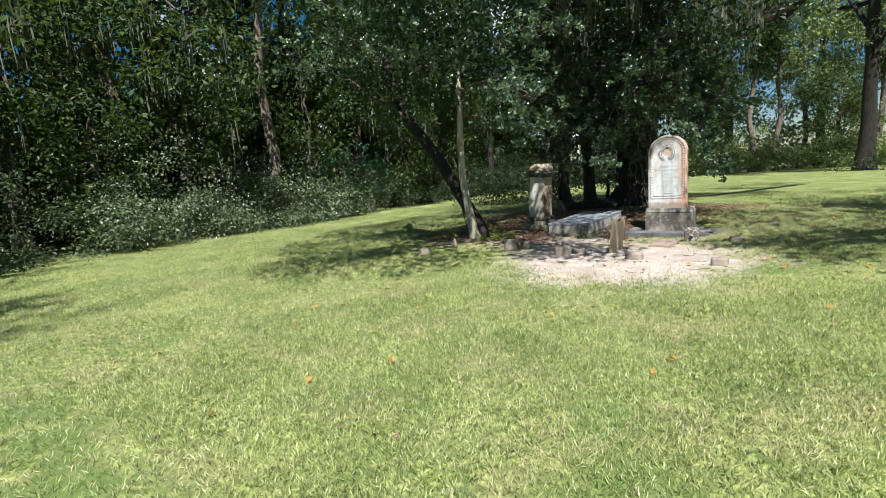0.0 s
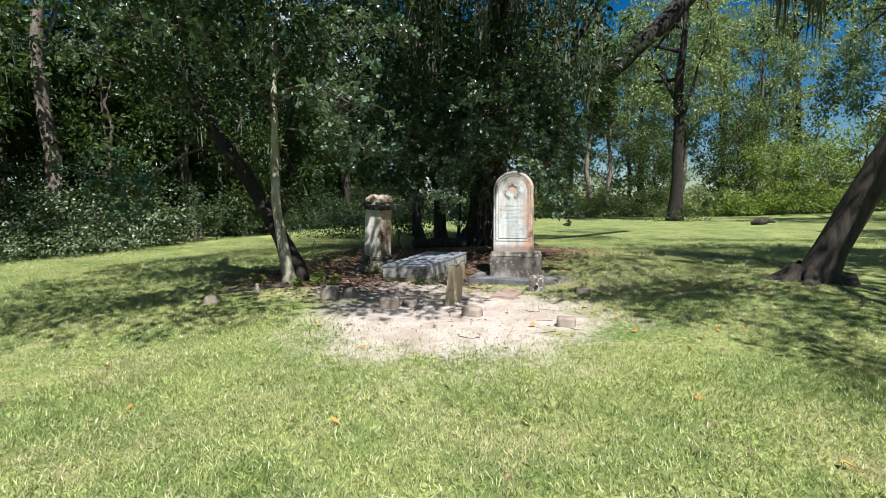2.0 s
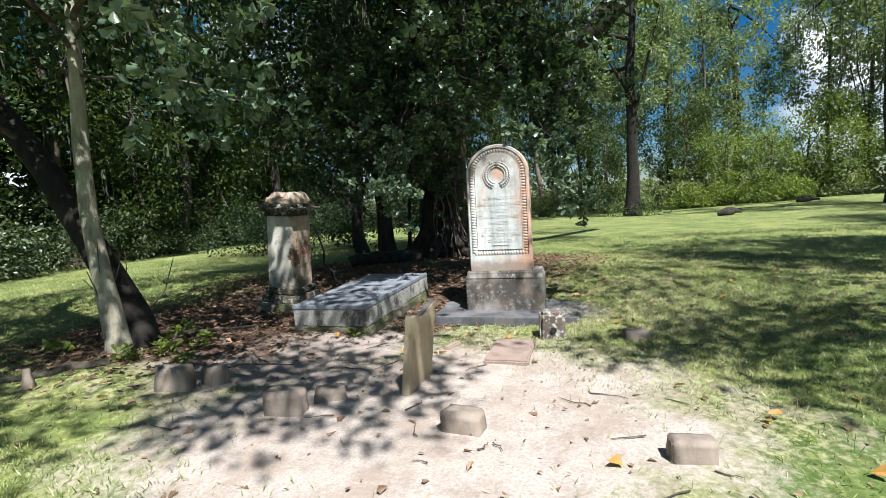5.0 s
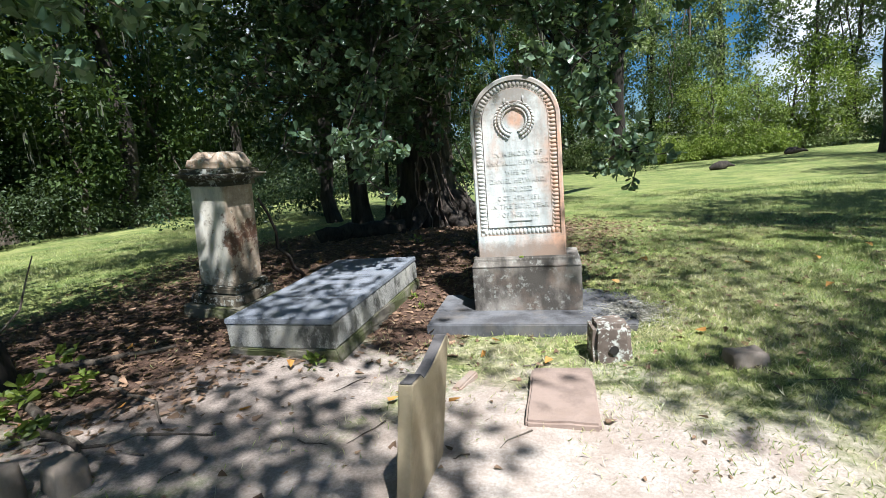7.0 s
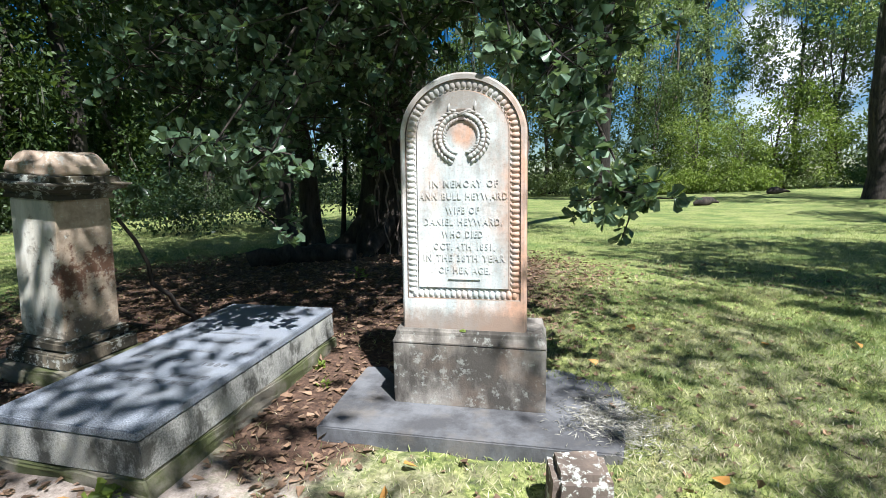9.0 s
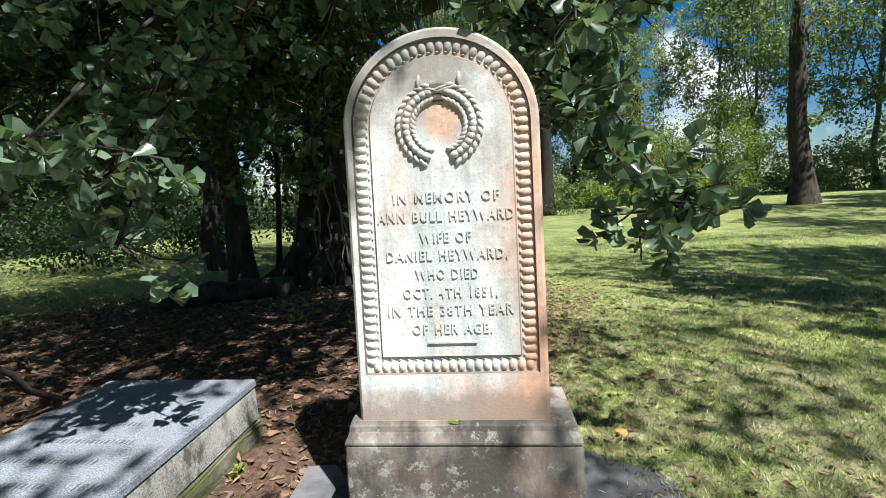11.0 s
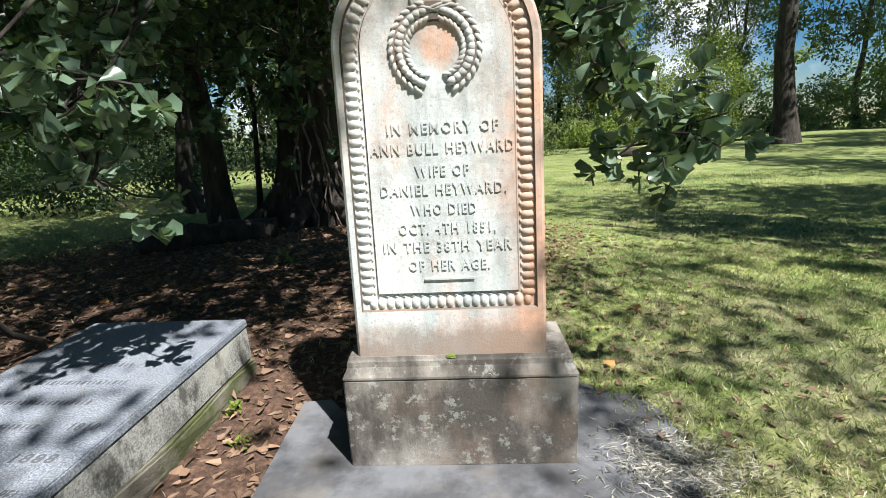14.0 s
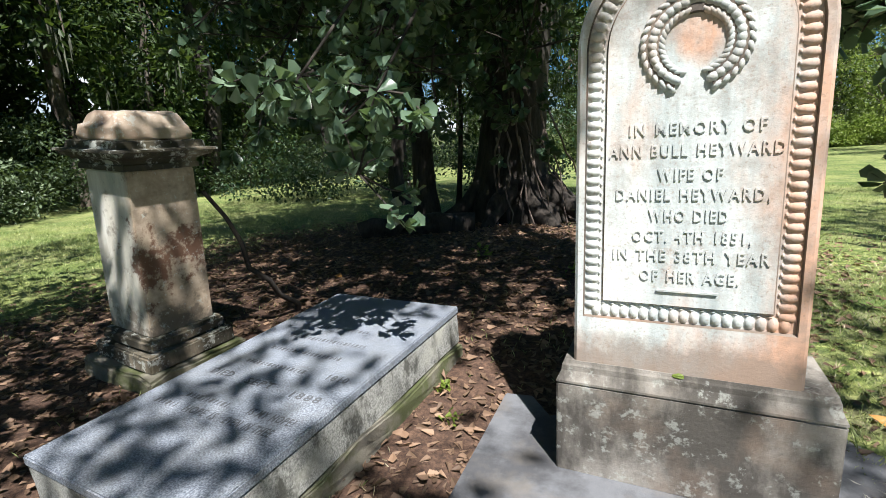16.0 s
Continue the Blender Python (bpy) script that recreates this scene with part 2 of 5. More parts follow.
def ground_material():
    n = Nodes("lawn_and_soil")
    sep = n.tree.nodes.new("ShaderNodeSeparateXYZ")
    n.link(n.coord, sep.inputs[0])
    x, y = sep.outputs[0], sep.outputs[1]

    def zone(cx, cy, rx, ry):
        a = n.math("POWER", n.math("DIVIDE", n.math("SUBTRACT", x, cx), rx), 2.0)
        b = n.math("POWER", n.math("DIVIDE", n.math("SUBTRACT", y, cy), ry), 2.0)
        return n.math("SUBTRACT", 1.0, n.math("SQRT", n.math("ADD", a, b)))

    ragged = n.math("MULTIPLY", n.math("SUBTRACT", n.noise(1.4, 7, 0.68), 0.5), 1.3)
    grain, mid = n.noise(55, 5, 0.7), n.noise(2.2, 6, 0.6, seed=6)
    tuft = n.noise(16, 6, 0.75, seed=11)
    grass = n.ramp(tuft, (0.36, (0.02, 0.04, 0.010)), (0.5, (0.115, 0.155, 0.03)), (0.62, (0.37, 0.40, 0.13)))
    grass = n.mix(n.ramp(mid, (0.45, 0.0), (0.72, 0.6)), grass, (0.26, 0.24, 0.13))
    wide = n.noise(0.5, 7, 0.7, seed=17)
    grass = n.mix(n.ramp(wide, (0.46, 0.0), (0.66, 0.5)), grass, (0.33, 0.35, 0.12))
    grass = n.mix(n.ramp(n.noise(1.1, 5, 0.6, seed=23), (0.47, 0.0), (0.62, 0.75)), grass, (0.075, 0.13, 0.025))
    thin = n.math("ADD", n.math("MAXIMUM", zone(2.2, 0.6, 2.6, 3.6), zone(0.2, -1.2, 1.3, 1.6)), n.math("MULTIPLY", n.math("SUBTRACT", n.noise(3.2, 7, 0.7, seed=33), 0.5), 3.0))
    grass = n.mix(n.ramp(thin, (0.45, 0.0), (0.95, 0.6)), grass, n.ramp(n.noise(48, 4, 0.7, seed=8), (0.35, (0.10, 0.085, 0.055)), (0.62, (0.36, 0.32, 0.20))))
    sand = n.ramp(grain, (0.3, (0.31, 0.265, 0.23)), (0.7, (0.56, 0.50, 0.45)))
    sand = n.mix(n.ramp(n.noise(4.5, 6, 0.7, seed=1), (0.45, 0.0), (0.66, 0.6)), sand, (0.24, 0.18, 0.145))
    sand = n.mix(n.ramp(n.noise(1.3, 6, 0.7, seed=27), (0.5, 0.0), (0.62, 0.6)), sand, (0.30, 0.235, 0.19))
    soil = n.ramp(n.math("ADD", zone(-2.0, -1.6, 2.3, 1.7), n.math("MULTIPLY", n.math("SUBTRACT", n.noise(2.4, 6, 0.7, seed=44), 0.5), 1.6)), (0.05, 0.0), (0.5, 0.75))
    sand = n.mix(soil, sand, n.ramp(grain, (0.3, (0.16, 0.125, 0.105)), (0.7, (0.36, 0.305, 0.27))))
    litter = n.ramp(n.noise(34, 5, 0.75, seed=13), (0.32, (0.022, 0.013, 0.009)), (0.5, (0.08, 0.045, 0.03)), (0.7, (0.17, 0.10, 0.065)))
    in_sand = n.ramp(n.math("ADD", n.math("MAXIMUM", zone(0.2, -2.9, 2.5, 2.4), zone(-1.75, -1.45, 2.2, 1.8)), n.math("ADD", ragged, n.math("MULTIPLY", n.math("SUBTRACT", tuft, 0.5), 0.9))), (0.06, 0.0), (0.42, 1.0))
    in_litter = n.ramp(n.math("ADD", n.math("MAXIMUM", zone(-0.75, 0.25, 0.75, 1.15), n.math("MAXIMUM", zone(-2.3, 3.6, 4.1, 4.6), zone(-3.6, -0.6, 2.2, 2.4))), n.math("MULTIPLY", ragged, 0.6)), (0.10, 0.0), (0.26, 1.0))
    col = n.mix(in_litter, n.mix(in_sand, grass, sand), litter)
    height = n.math("ADD", n.math("MULTIPLY", grain, 0.4), tuft)
    return n.done(col, 0.95, height, 0.7, 0.02)


M = {
    "ground": ground_material(),
    "marble": marble_material(),
    "base": stained_stone("grimy_marble_base", (0.34, 0.31, 0.275), (0.05, 0.044, 0.038), (0.20, 0.145, 0.11), 0.9, 0.40, 0.4, 0.50),
    # dirt in the carving, with the shade of its recesses put into the colour
    "groove_shade": stained_stone("dirt_and_shade_in_carving", (0.24, 0.19, 0.15), (0.06, 0.05, 0.045), (0.3, 0.18, 0.12), 0.8, 0.42),
    "slate": stained_stone("grey_slate", (0.17, 0.175, 0.19), (0.06, 0.06, 0.065), (0.17, 0.15, 0.13), 0.85, 0.40),
    "granite": granite_material(),
    "ledger_side": ledger_side_material(),
    "footing": moss_stone_material(),
    "shaft": shaft_material(),
    "cap": stained_stone("dark_weathered_cornice", (0.36, 0.30, 0.22), (0.03, 0.028, 0.02), (0.12, 0.10, 0.06), 0.95, 0.30, 0.7),
    "cap_top": stained_stone("pinkish_rough_cap", (0.50, 0.40, 0.31), (0.2, 0.14, 0.1), (0.40, 0.25, 0.17), 0.6, 0.5, 0.6),
    "tablet": stained_stone("tan_broken_tablet", (0.48, 0.40, 0.27), (0.22, 0.19, 0.13), (0.38, 0.29, 0.17), 0.6, 0.5),
    "tablet_break": stained_stone("dark_broken_edge", (0.16, 0.15, 0.15), (0.06, 0.06, 0.065), (0.1, 0.1, 0.1), 0.6, 0.45),
    "rough": stained_stone("rough_fieldstone", (0.36, 0.30, 0.25), (0.10, 0.08, 0.065), (0.3, 0.22, 0.16), 0.7, 0.46),
    "flat_stone": stained_stone("brown_flat_stone", (0.33, 0.25, 0.21), (0.15, 0.11, 0.09), (0.27, 0.2, 0.16), 0.7, 0.46),
    "lichen_block": stained_stone("lichen_block", (0.22, 0.17, 0.14), (0.07, 0.055, 0.045), (0.25, 0.18, 0.13), 0.7, 0.44, 1.0, 0.44),
    # near-black colour standing for the shade inside a hole
    "hole": Nodes("shade_in_hole").done((0.02, 0.018, 0.016), 0.95),
    # flat dark colour in place of the shade inside cut letters
    "letter_shade": Nodes("incised_letter_shade").done((0.10, 0.105, 0.115), 0.9),
    "oak_bark": bark_material("dark_oak_bark", (0.009, 0.007, 0.006), (0.060, 0.049, 0.040)),
    "pale_bark": bark_material("pale_lichen_bark", (0.17, 0.155, 0.115), (0.46, 0.43, 0.33), 1.2, 0.7),
    "pine_bark": bark_material("pine_bark", (0.05, 0.035, 0.03), (0.22, 0.17, 0.145), 0.7, 0.3),
    # bark blackened further: shade on stem and limb is in the colour
    "black_bark": bark_material("shaded_blackish_bark", (0.005, 0.004, 0.003), (0.032, 0.026, 0.021)),
    "grey_bark": bark_material("grey_brown_bark", (0.03, 0.024, 0.019), (0.13, 0.105, 0.082), 0.8, 0.25),
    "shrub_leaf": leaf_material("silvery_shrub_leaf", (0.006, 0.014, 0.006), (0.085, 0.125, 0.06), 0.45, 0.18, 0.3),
    # one leaf in three tones: sun and shade are put into the colours
    "spray_leaf": leaf_material("sunlit_spray_leaf", (0.035, 0.08, 0.045), (0.25, 0.34, 0.23), 0.25, 0.25),
    "shade_spray": leaf_material("shaded_spray_leaf", (0.012, 0.034, 0.018), (0.085, 0.14, 0.08), 0.32, 0.2, 0.4),
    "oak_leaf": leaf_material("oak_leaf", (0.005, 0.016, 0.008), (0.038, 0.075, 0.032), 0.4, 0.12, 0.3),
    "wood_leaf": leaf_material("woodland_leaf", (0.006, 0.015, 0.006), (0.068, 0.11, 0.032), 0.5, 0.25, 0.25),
    # paler copy of the edge shrubs' leaf, with sun in its colour
    "silver_leaf": leaf_material("sunlit_silvery_leaf", (0.03, 0.055, 0.025), (0.26, 0.32, 0.20), 0.35, 0.25, 0.5),
    # dull tone holds the shade on the twin tree's low branch
    "teal_leaf": leaf_material("shaded_blue_green_leaf", (0.02, 0.06, 0.04), (0.06, 0.15, 0.095), 0.5, 0.3, 0.3),
    "dry_moss": leaf_material("dry_fallen_moss", (0.22, 0.21, 0.18), (0.55, 0.53, 0.47), 0.9, 0.1, 0.2),
    # paler copy of the woodland leaf, sunlight put into the colour
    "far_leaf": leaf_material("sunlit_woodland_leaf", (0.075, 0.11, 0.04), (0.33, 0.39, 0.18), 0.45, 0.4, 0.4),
    "bright_leaf": leaf_material("sunny_leaf", (0.07, 0.12, 0.022), (0.27, 0.34, 0.06), 0.5, 0.4),
    "grass": leaf_material("grass_blade", (0.09, 0.155, 0.03), (0.80, 0.86, 0.38), 0.4, 0.3, 0.5, (0.76, 0.66, 0.40)),
    "straw": leaf_material("straw_blade", (0.40, 0.35, 0.21), (0.78, 0.72, 0.52), 0.5, 0.2),
    "dead_leaf": leaf_material("fallen_leaf", (0.04, 0.022, 0.015), (0.33, 0.21, 0.135), 0.7, 0.1),
    "orange_leaf": leaf_material("orange_fallen_leaf", (0.38, 0.13, 0.05), (0.62, 0.36, 0.08), 0.6, 0.2),
    "moss": leaf_material("spanish_moss", (0.06, 0.066, 0.05), (0.17, 0.18, 0.135), 0.9, 0.2),
}


# ---------------------------------------------------------------- mesh helpers
rng = np.random.default_rng(7)


def mesh_from(name, verts, faces, smooth=False):
    """A mesh from arrays: verts (n, 3) and faces (m, 3) or (m, 4)."""
    me = bpy.data.meshes.new(name)
    verts, faces = np.asarray(verts, np.float32), np.asarray(faces, np.int32)
    k = faces.shape[1]
    me.vertices.add(len(verts))
    me.vertices.foreach_set("co", verts.ravel())
    me.loops.add(faces.size)
    me.loops.foreach_set("vertex_index", faces.ravel())
    me.polygons.add(len(faces))
    me.polygons.foreach_set("loop_start", np.arange(0, faces.size, k, dtype=np.int32))
    me.update(calc_edges=True)
    me.polygons.foreach_set("use_smooth", np.full(len(faces), smooth))
    return me


LOOSE = {"moss", "twig_spray", "leaves", "crown"}


def part(name, shape, material, parent=None, label=""):
    """Links a bmesh or a mesh as ONE mesh object under a thing or a part."""
    if isinstance(shape, bmesh.types.BMesh):
        me = bpy.data.meshes.new(name)
        shape.to_mesh(me)
        shape.free()
    else:
        me = shape
    if material is not None and not me.materials:
        me.materials.append(material)
    ob = new(name, me)
    if parent is not None:
        ob.parent = parent
    if name in LOOSE:
        ob["kind"] = "stuff"
    if label:
        ob["label"] = label
    return ob


def thing(name, m, label, category, group=""):
    ob = new(name)
    ob.empty_display_size = 0.1
    ob.matrix_basis = m
    return tagged(ob, label, category, group)


def join(chunks):
    """Joins (verts, faces) chunks with equal face sizes."""
    v, f, n = [], [], 0
    for a, b in chunks:
        v.append(a)
        f.append(np.asarray(b) + n)
        n += len(a)
    return np.concatenate(v), np.concatenate(f)


def tube(points, radii, sides=10, flute=0.0, lumps=0.06, seed=0):
    """A bent, tapering tube through points: (verts, quads)."""
    r = np.random.default_rng(seed)
    p, radii = np.asarray(points, float), np.asarray(radii, float)
    t = np.gradient(p, axis=0)
    t /= np.linalg.norm(t, axis=1)[:, None]
    ref = np.array([0.31, 0.95, 0.05])
    a = np.cross(t, ref)
    a /= np.linalg.norm(a, axis=1)[:, None]
    b = np.cross(t, a)
    ang = np.linspace(0, 2 * np.pi, sides, endpoint=False)
    ph = r.uniform(0, 6.28, 4)
    wave = flute * (np.sin(5 * ang + ph[0]) + 0.6 * np.sin(8 * ang + ph[1]))
    rad = radii[:, None] * (1 + wave[None] * np.linspace(1, 0.35, len(p))[:, None] + lumps * r.normal(0, 1, (len(p), sides)))
    v = p[:, None] + rad[..., None] * (np.cos(ang)[None, :, None] * a[:, None] + np.sin(ang)[None, :, None] * b[:, None])
    n = np.arange(len(p) - 1)[:, None] * sides
    k = np.arange(sides)[None]
    k2 = (k + 1) % sides
    f = np.stack([n + k, n + k2, n + sides + k2, n + sides + k], -1).reshape(-1, 4)
    v = v.reshape(-1, 3)
    return v, f


def bend(a, b, steps=8, sag=0.0, wobble=0.1, seed=0):
    """Points of a wavy line from a to b."""
    r = np.random.default_rng(seed)
    a, b = np.asarray(a, float), np.asarray(b, float)
    s = np.linspace(0, 1, steps)[:, None]
    p = a + (b - a) * s
    p[:, 2] += sag * 4 * (s * (1 - s))[:, 0]
    off = np.cumsum(r.normal(0, wobble / steps ** 0.5, (steps, 3)), axis=0)
    off -= s * off[-1]
    off[0] = 0
    return p + off


def leaf_set(at, way, size, wide=0.42, near=False, seed=0, up=0.6):
    """Leaves at places, along ways: folded two-triangle blades, or six-triangle rounded ones near by."""
    r = np.random.default_rng(seed)
    n = len(at)
    way = way / np.linalg.norm(way, axis=1)[:, None]
    nor = r.normal(0, 1, (n, 3)) + (0, 0, up * 2)
    side = np.cross(way, nor)
    side /= np.linalg.norm(side, axis=1)[:, None]
    nor = np.cross(side, way)
    size = np.broadcast_to(size, (n,))[:, None]
    if near:
        shape = np.array([(0, 0, 0), (0, 0.55, -0.05), (0, 1, -0.02), (-0.36, 0.36, 0.07), (-0.72, 0.84, 0.09), (0.36, 0.36, 0.07), (0.72, 0.84, 0.09)])
        tri = np.array([(0, 1, 3), (3, 1, 4), (1, 2, 4), (0, 5, 1), (5, 6, 1), (1, 6, 2)])
    else:
        shape = np.array([(0, 0, 0), (0.5, 0.5, 0.09), (0, 1, 0), (-0.5, 0.5, 0.09)])
        tri = np.array([(0, 1, 2), (0, 2, 3)])
    v = at[:, None] + (shape[None, :, 0:1] * wide * 2 * side[:, None] * 0.5 / 0.5 * 0.5 + shape[None, :, 1:2] * way[:, None] + shape[None, :, 2:3] * nor[:, None]) * size[:, None]
    f = (np.arange(n) * len(shape))[:, None, None] + tri[None]
    return v.reshape(-1, 3), f.reshape(-1, 3)


def clumps(centres, radii, each, size, seed=0, droop=0.2, near=False, wide=0.55):
    """Many small leaves round each centre."""
    r = np.random.default_rng(seed)
    c = np.repeat(np.asarray(centres, float), each, axis=0)
    rad = np.repeat(np.broadcast_to(radii, (len(centres),)), each)
    d = r.normal(0, 1, (len(c), 3))
    d /= np.linalg.norm(d, axis=1)[:, None]
    at = c + d * (rad * r.uniform(0.15, 1.0, len(c)) ** 0.6)[:, None] * (1, 1, 0.6)
    way = d + r.normal(0, 0.6, d.shape) - (0, 0, droop)
    return leaf_set(at, way, size * r.uniform(0.6, 1.25, len(c)), wide, near, seed + 1)


def shell(n, centre, radius, seed=0, low=-0.4):
    """Clump centres, uneven, mostly in the outer part of an ellipsoid."""
    r = np.random.default_rng(seed)
    d = r.normal(0, 1, (n * 3, 3))
    d /= np.linalg.norm(d, axis=1)[:, None]
    d = d[d[:, 2] > low][:n]
    lump = 1 + 0.22 * np.sin(3.1 * d[:, 0] + seed) + 0.2 * np.sin(4.3 * d[:, 1] + 2 * seed)
    return np.asarray(centre) + d * np.asarray(radius) * (lump * r.uniform(0.45, 1.0, len(d)) ** 0.5)[:, None]


def strands(tops, length, width=0.02, seed=0):
    """Hanging ragged ribbons, each of three bent quads narrowing to the tip."""
    r = np.random.default_rng(seed)
    n = len(tops)
    ln = length * r.uniform(0.35, 1.2, n)
    a = r.uniform(0, 6.28, n)
    side = np.stack([np.cos(a), np.sin(a), 0 * a], -1)
    rows = []
    off = np.zeros((n, 3))
    for k, w in enumerate((0.7, 1.0, 0.7, 0.12)):
        p = tops + off - np.stack([0 * ln, 0 * ln, ln * k / 3], -1)
        rows += [p - side * (width * w), p + side * (width * w)]
        off = off + r.normal(0, 0.02, (n, 3)) * (1, 1, 0)
    v = np.stack(rows, 1).reshape(-1, 3)
    q = np.array([(0, 1, 3, 2), (2, 3, 5, 4), (4, 5, 7, 6)])
    return v, ((np.arange(n) * 8)[:, None, None] + q[None]).reshape(-1, 4)


def rounded(bm, width=0.01, segments=2):
    bmesh.ops.bevel(bm, geom=bm.edges[:], offset=width, segments=segments, affect="EDGES", clamp_overlap=True)
    return bm


def box(x0, x1, y0, y1, z0, z1, bevel=0.008, rough=0.0, cuts=0, seed=0, taper=1.0):
    """A worn block."""
    bm = bmesh.new()
    bmesh.ops.create_cube(bm, size=1)
    cx, cy = (x0 + x1) / 2, (y0 + y1) / 2
    for v in bm.verts:
        k = taper if v.co.z > 0 else 1.0
        v.co = (cx + v.co.x * (x1 - x0) * k, cy + v.co.y * (y1 - y0) * k, z0 + (v.co.z + 0.5) * (z1 - z0))
    if bevel:
        rounded(bm, bevel)
    if cuts:
        bmesh.ops.subdivide_edges(bm, edges=[e for e in bm.edges if e.calc_length() > 0.06], cuts=cuts, use_grid_fill=True)
    if rough:
        for v in bm.verts:
            v.co += noise.noise_vector(v.co * 7 + Vector((seed, seed * 2.3, 0))) * rough + noise.noise_vector(v.co * 23 + Vector((0, seed, 0))) * rough * 0.35
    return bm


def g(x, y):
    """Height of the ground."""
    s = np.clip((y + 7) / 4, 0, 1)
    z = -0.12 + 0.14 * s * s * (3 - 2 * s)
    z = z + 0.27 * np.exp(-(((y - 3.2) / 3.0) ** 2 + (x / 7) ** 2))
    z = z + 0.14 * np.exp(-(((x + 3.7) / 1.7) ** 2 + ((y + 2.0) / 1.8) ** 2))
    z = z + 0.15 * np.exp(-(((x - 5.2) / 2.0) ** 2 + ((y - 0.3) / 2.0) ** 2))
    far = np.clip((x - 6) / 20, 0, 1) * np.clip((y - 8) / 22, 0, 1)
    z = z + 0.7 * far
    return z - 0.09 * np.exp(-(((x - 0.1) / 1.15) ** 4) - ((y + 0.1) / 1.15) ** 4)


# ---------------------------------------------------------------- ground
axis_x = np.concatenate([[-900, -300, -120, -60, -40], np.arange(-26, -8, 1.0), np.arange(-8, 8, 0.2), np.arange(8, 27, 1.0), [40, 60, 120, 300, 900]])
axis_y = np.concatenate([[-900, -300, -120, -60, -30, -20], np.arange(-14, -7, 0.5), np.arange(-7, 5, 0.2), np.arange(5, 50, 1.0), [60, 80, 120, 300, 900]])
gx, gy = np.meshgrid(axis_x, axis_y, indexing="ij")
near_by = (np.abs(gx) < 9) & (gy > -10) & (gy < 8)
gz = g(gx, gy) + np.where(near_by, rng.normal(0, 0.006, gx.shape), 0)
nx, ny = gx.shape
idx = np.arange(nx * ny).reshape(nx, ny)
quads = np.stack([idx[:-1, :-1], idx[1:, :-1], idx[1:, 1:], idx[:-1, 1:]], -1).reshape(-1, 4)
ground = part("ground", mesh_from("ground", np.stack([gx, gy, gz], -1).reshape(-1, 3), quads, True), M["ground"])
tagged(ground, "mown lawn with bare pale sand and brown leaf litter", "ground", kind="structure")


# ---------------------------------------------------------------- headstone
STONE_X, STONE_HALF, SPRING, TOP = 0.265, 0.39, 1.80, 2.175
LEAN = 2.6
ZERO = 0.60
monument = thing("headstone", pose(0, 0, 0), "tall arched rust-stained white marble headstone with carved wreath and lettering", "headstone")


def arch(half, bottom, spring, rise, n=28):
    """Outline of a round-headed panel, from bottom left round to bottom right, as (x, z)."""
    side = [(-half, bottom + (spring - bottom) * k / 6) for k in range(7)]
    top = [(-half * math.cos(math.pi * k / n), spring + rise * math.sin(math.pi * k / n)) for k in range(1, n)]
    other = [(half, spring + (bottom - spring) * k / 6) for k in range(7)]
    return side + top + other


def face(x, z, out=0.0):
    """A point on the leaning front of the stone, out metres proud of it."""
    a = radians(LEAN)
    h = z - ZERO
    return Vector((STONE_X + x - 0.006 * h, 0.140 + h * math.sin(a) - out * math.cos(a), ZERO + h * math.cos(a) - out * math.sin(a)))


def loft(rings, cap_last=True):
    """Joins outlines given as lists of points; the last one is filled."""
    bm = bmesh.new()
    made = [[bm.verts.new(p) for p in ring] for ring in rings]
    for a, b in zip(made, made[1:]):
        for k in range(len(a)):
            j = (k + 1) % len(a)
            bm.faces.new((a[k], a[j], b[j], b[k]))
    if cap_last:
        bm.faces.new(made[-1])
    bmesh.ops.recalc_face_normals(bm, faces=bm.faces[:])
    return bm


rise = TOP - SPRING
outer = arch(STONE_HALF, ZERO, SPRING, rise)
edge = arch(STONE_HALF - 0.012, ZERO, SPRING, rise - 0.012)
frame_out = arch(0.356, 0.795, SPRING, 0.335)
frame_in = arch(0.352, 0.799, SPRING, 0.331)
panel_out = arch(0.287, 0.862, SPRING, 0.27)
panel_in = arch(0.281, 0.868, SPRING, 0.264)
rings = [[face(x, z, -0.15) for x, z in outer], [face(x, z, -0.012) for x, z in outer], [face(x, z, 0) for x, z in edge], [face(x, z, 0) for x, z in frame_out],
         [face(x, z, -0.016) for x, z in frame_in], [face(x, z, -0.016) for x, z in panel_out], [face(x, z, -0.004) for x, z in panel_in]]
bm = loft(rings)
slab = part("tablet", bm, M["marble"], monument)
# step walls of the border get the colour that holds their shade
slab.data.materials.append(M["groove_shade"])
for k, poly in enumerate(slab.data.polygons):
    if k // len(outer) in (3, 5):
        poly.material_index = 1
part("tablet_back", loft([[face(x, z, -0.151) for x, z in outer], [face(x, z, -0.156) for x, z in arch(STONE_HALF - 0.01, ZERO, SPRING, rise - 0.01)]]), M["marble"], slab)


def path_points(outline, step):
    """Evenly spaced points along an outline, with its direction."""
    p = np.array(outline + outline[:1], float)
    d = np.linalg.norm(np.diff(p, axis=0), axis=1)
    s = np.concatenate([[0], np.cumsum(d)])
    n = int(s[-1] / step)
    at = (np.arange(n) + 0.5) * s[-1] / n
    x, z = np.interp(at, s, p[:, 0]), np.interp(at, s, p[:, 1])
    k = np.clip(np.searchsorted(s, at) - 1, 0, len(d) - 1)
    t = (p[k + 1] - p[k]) / d[k][:, None]
    return x, z, t


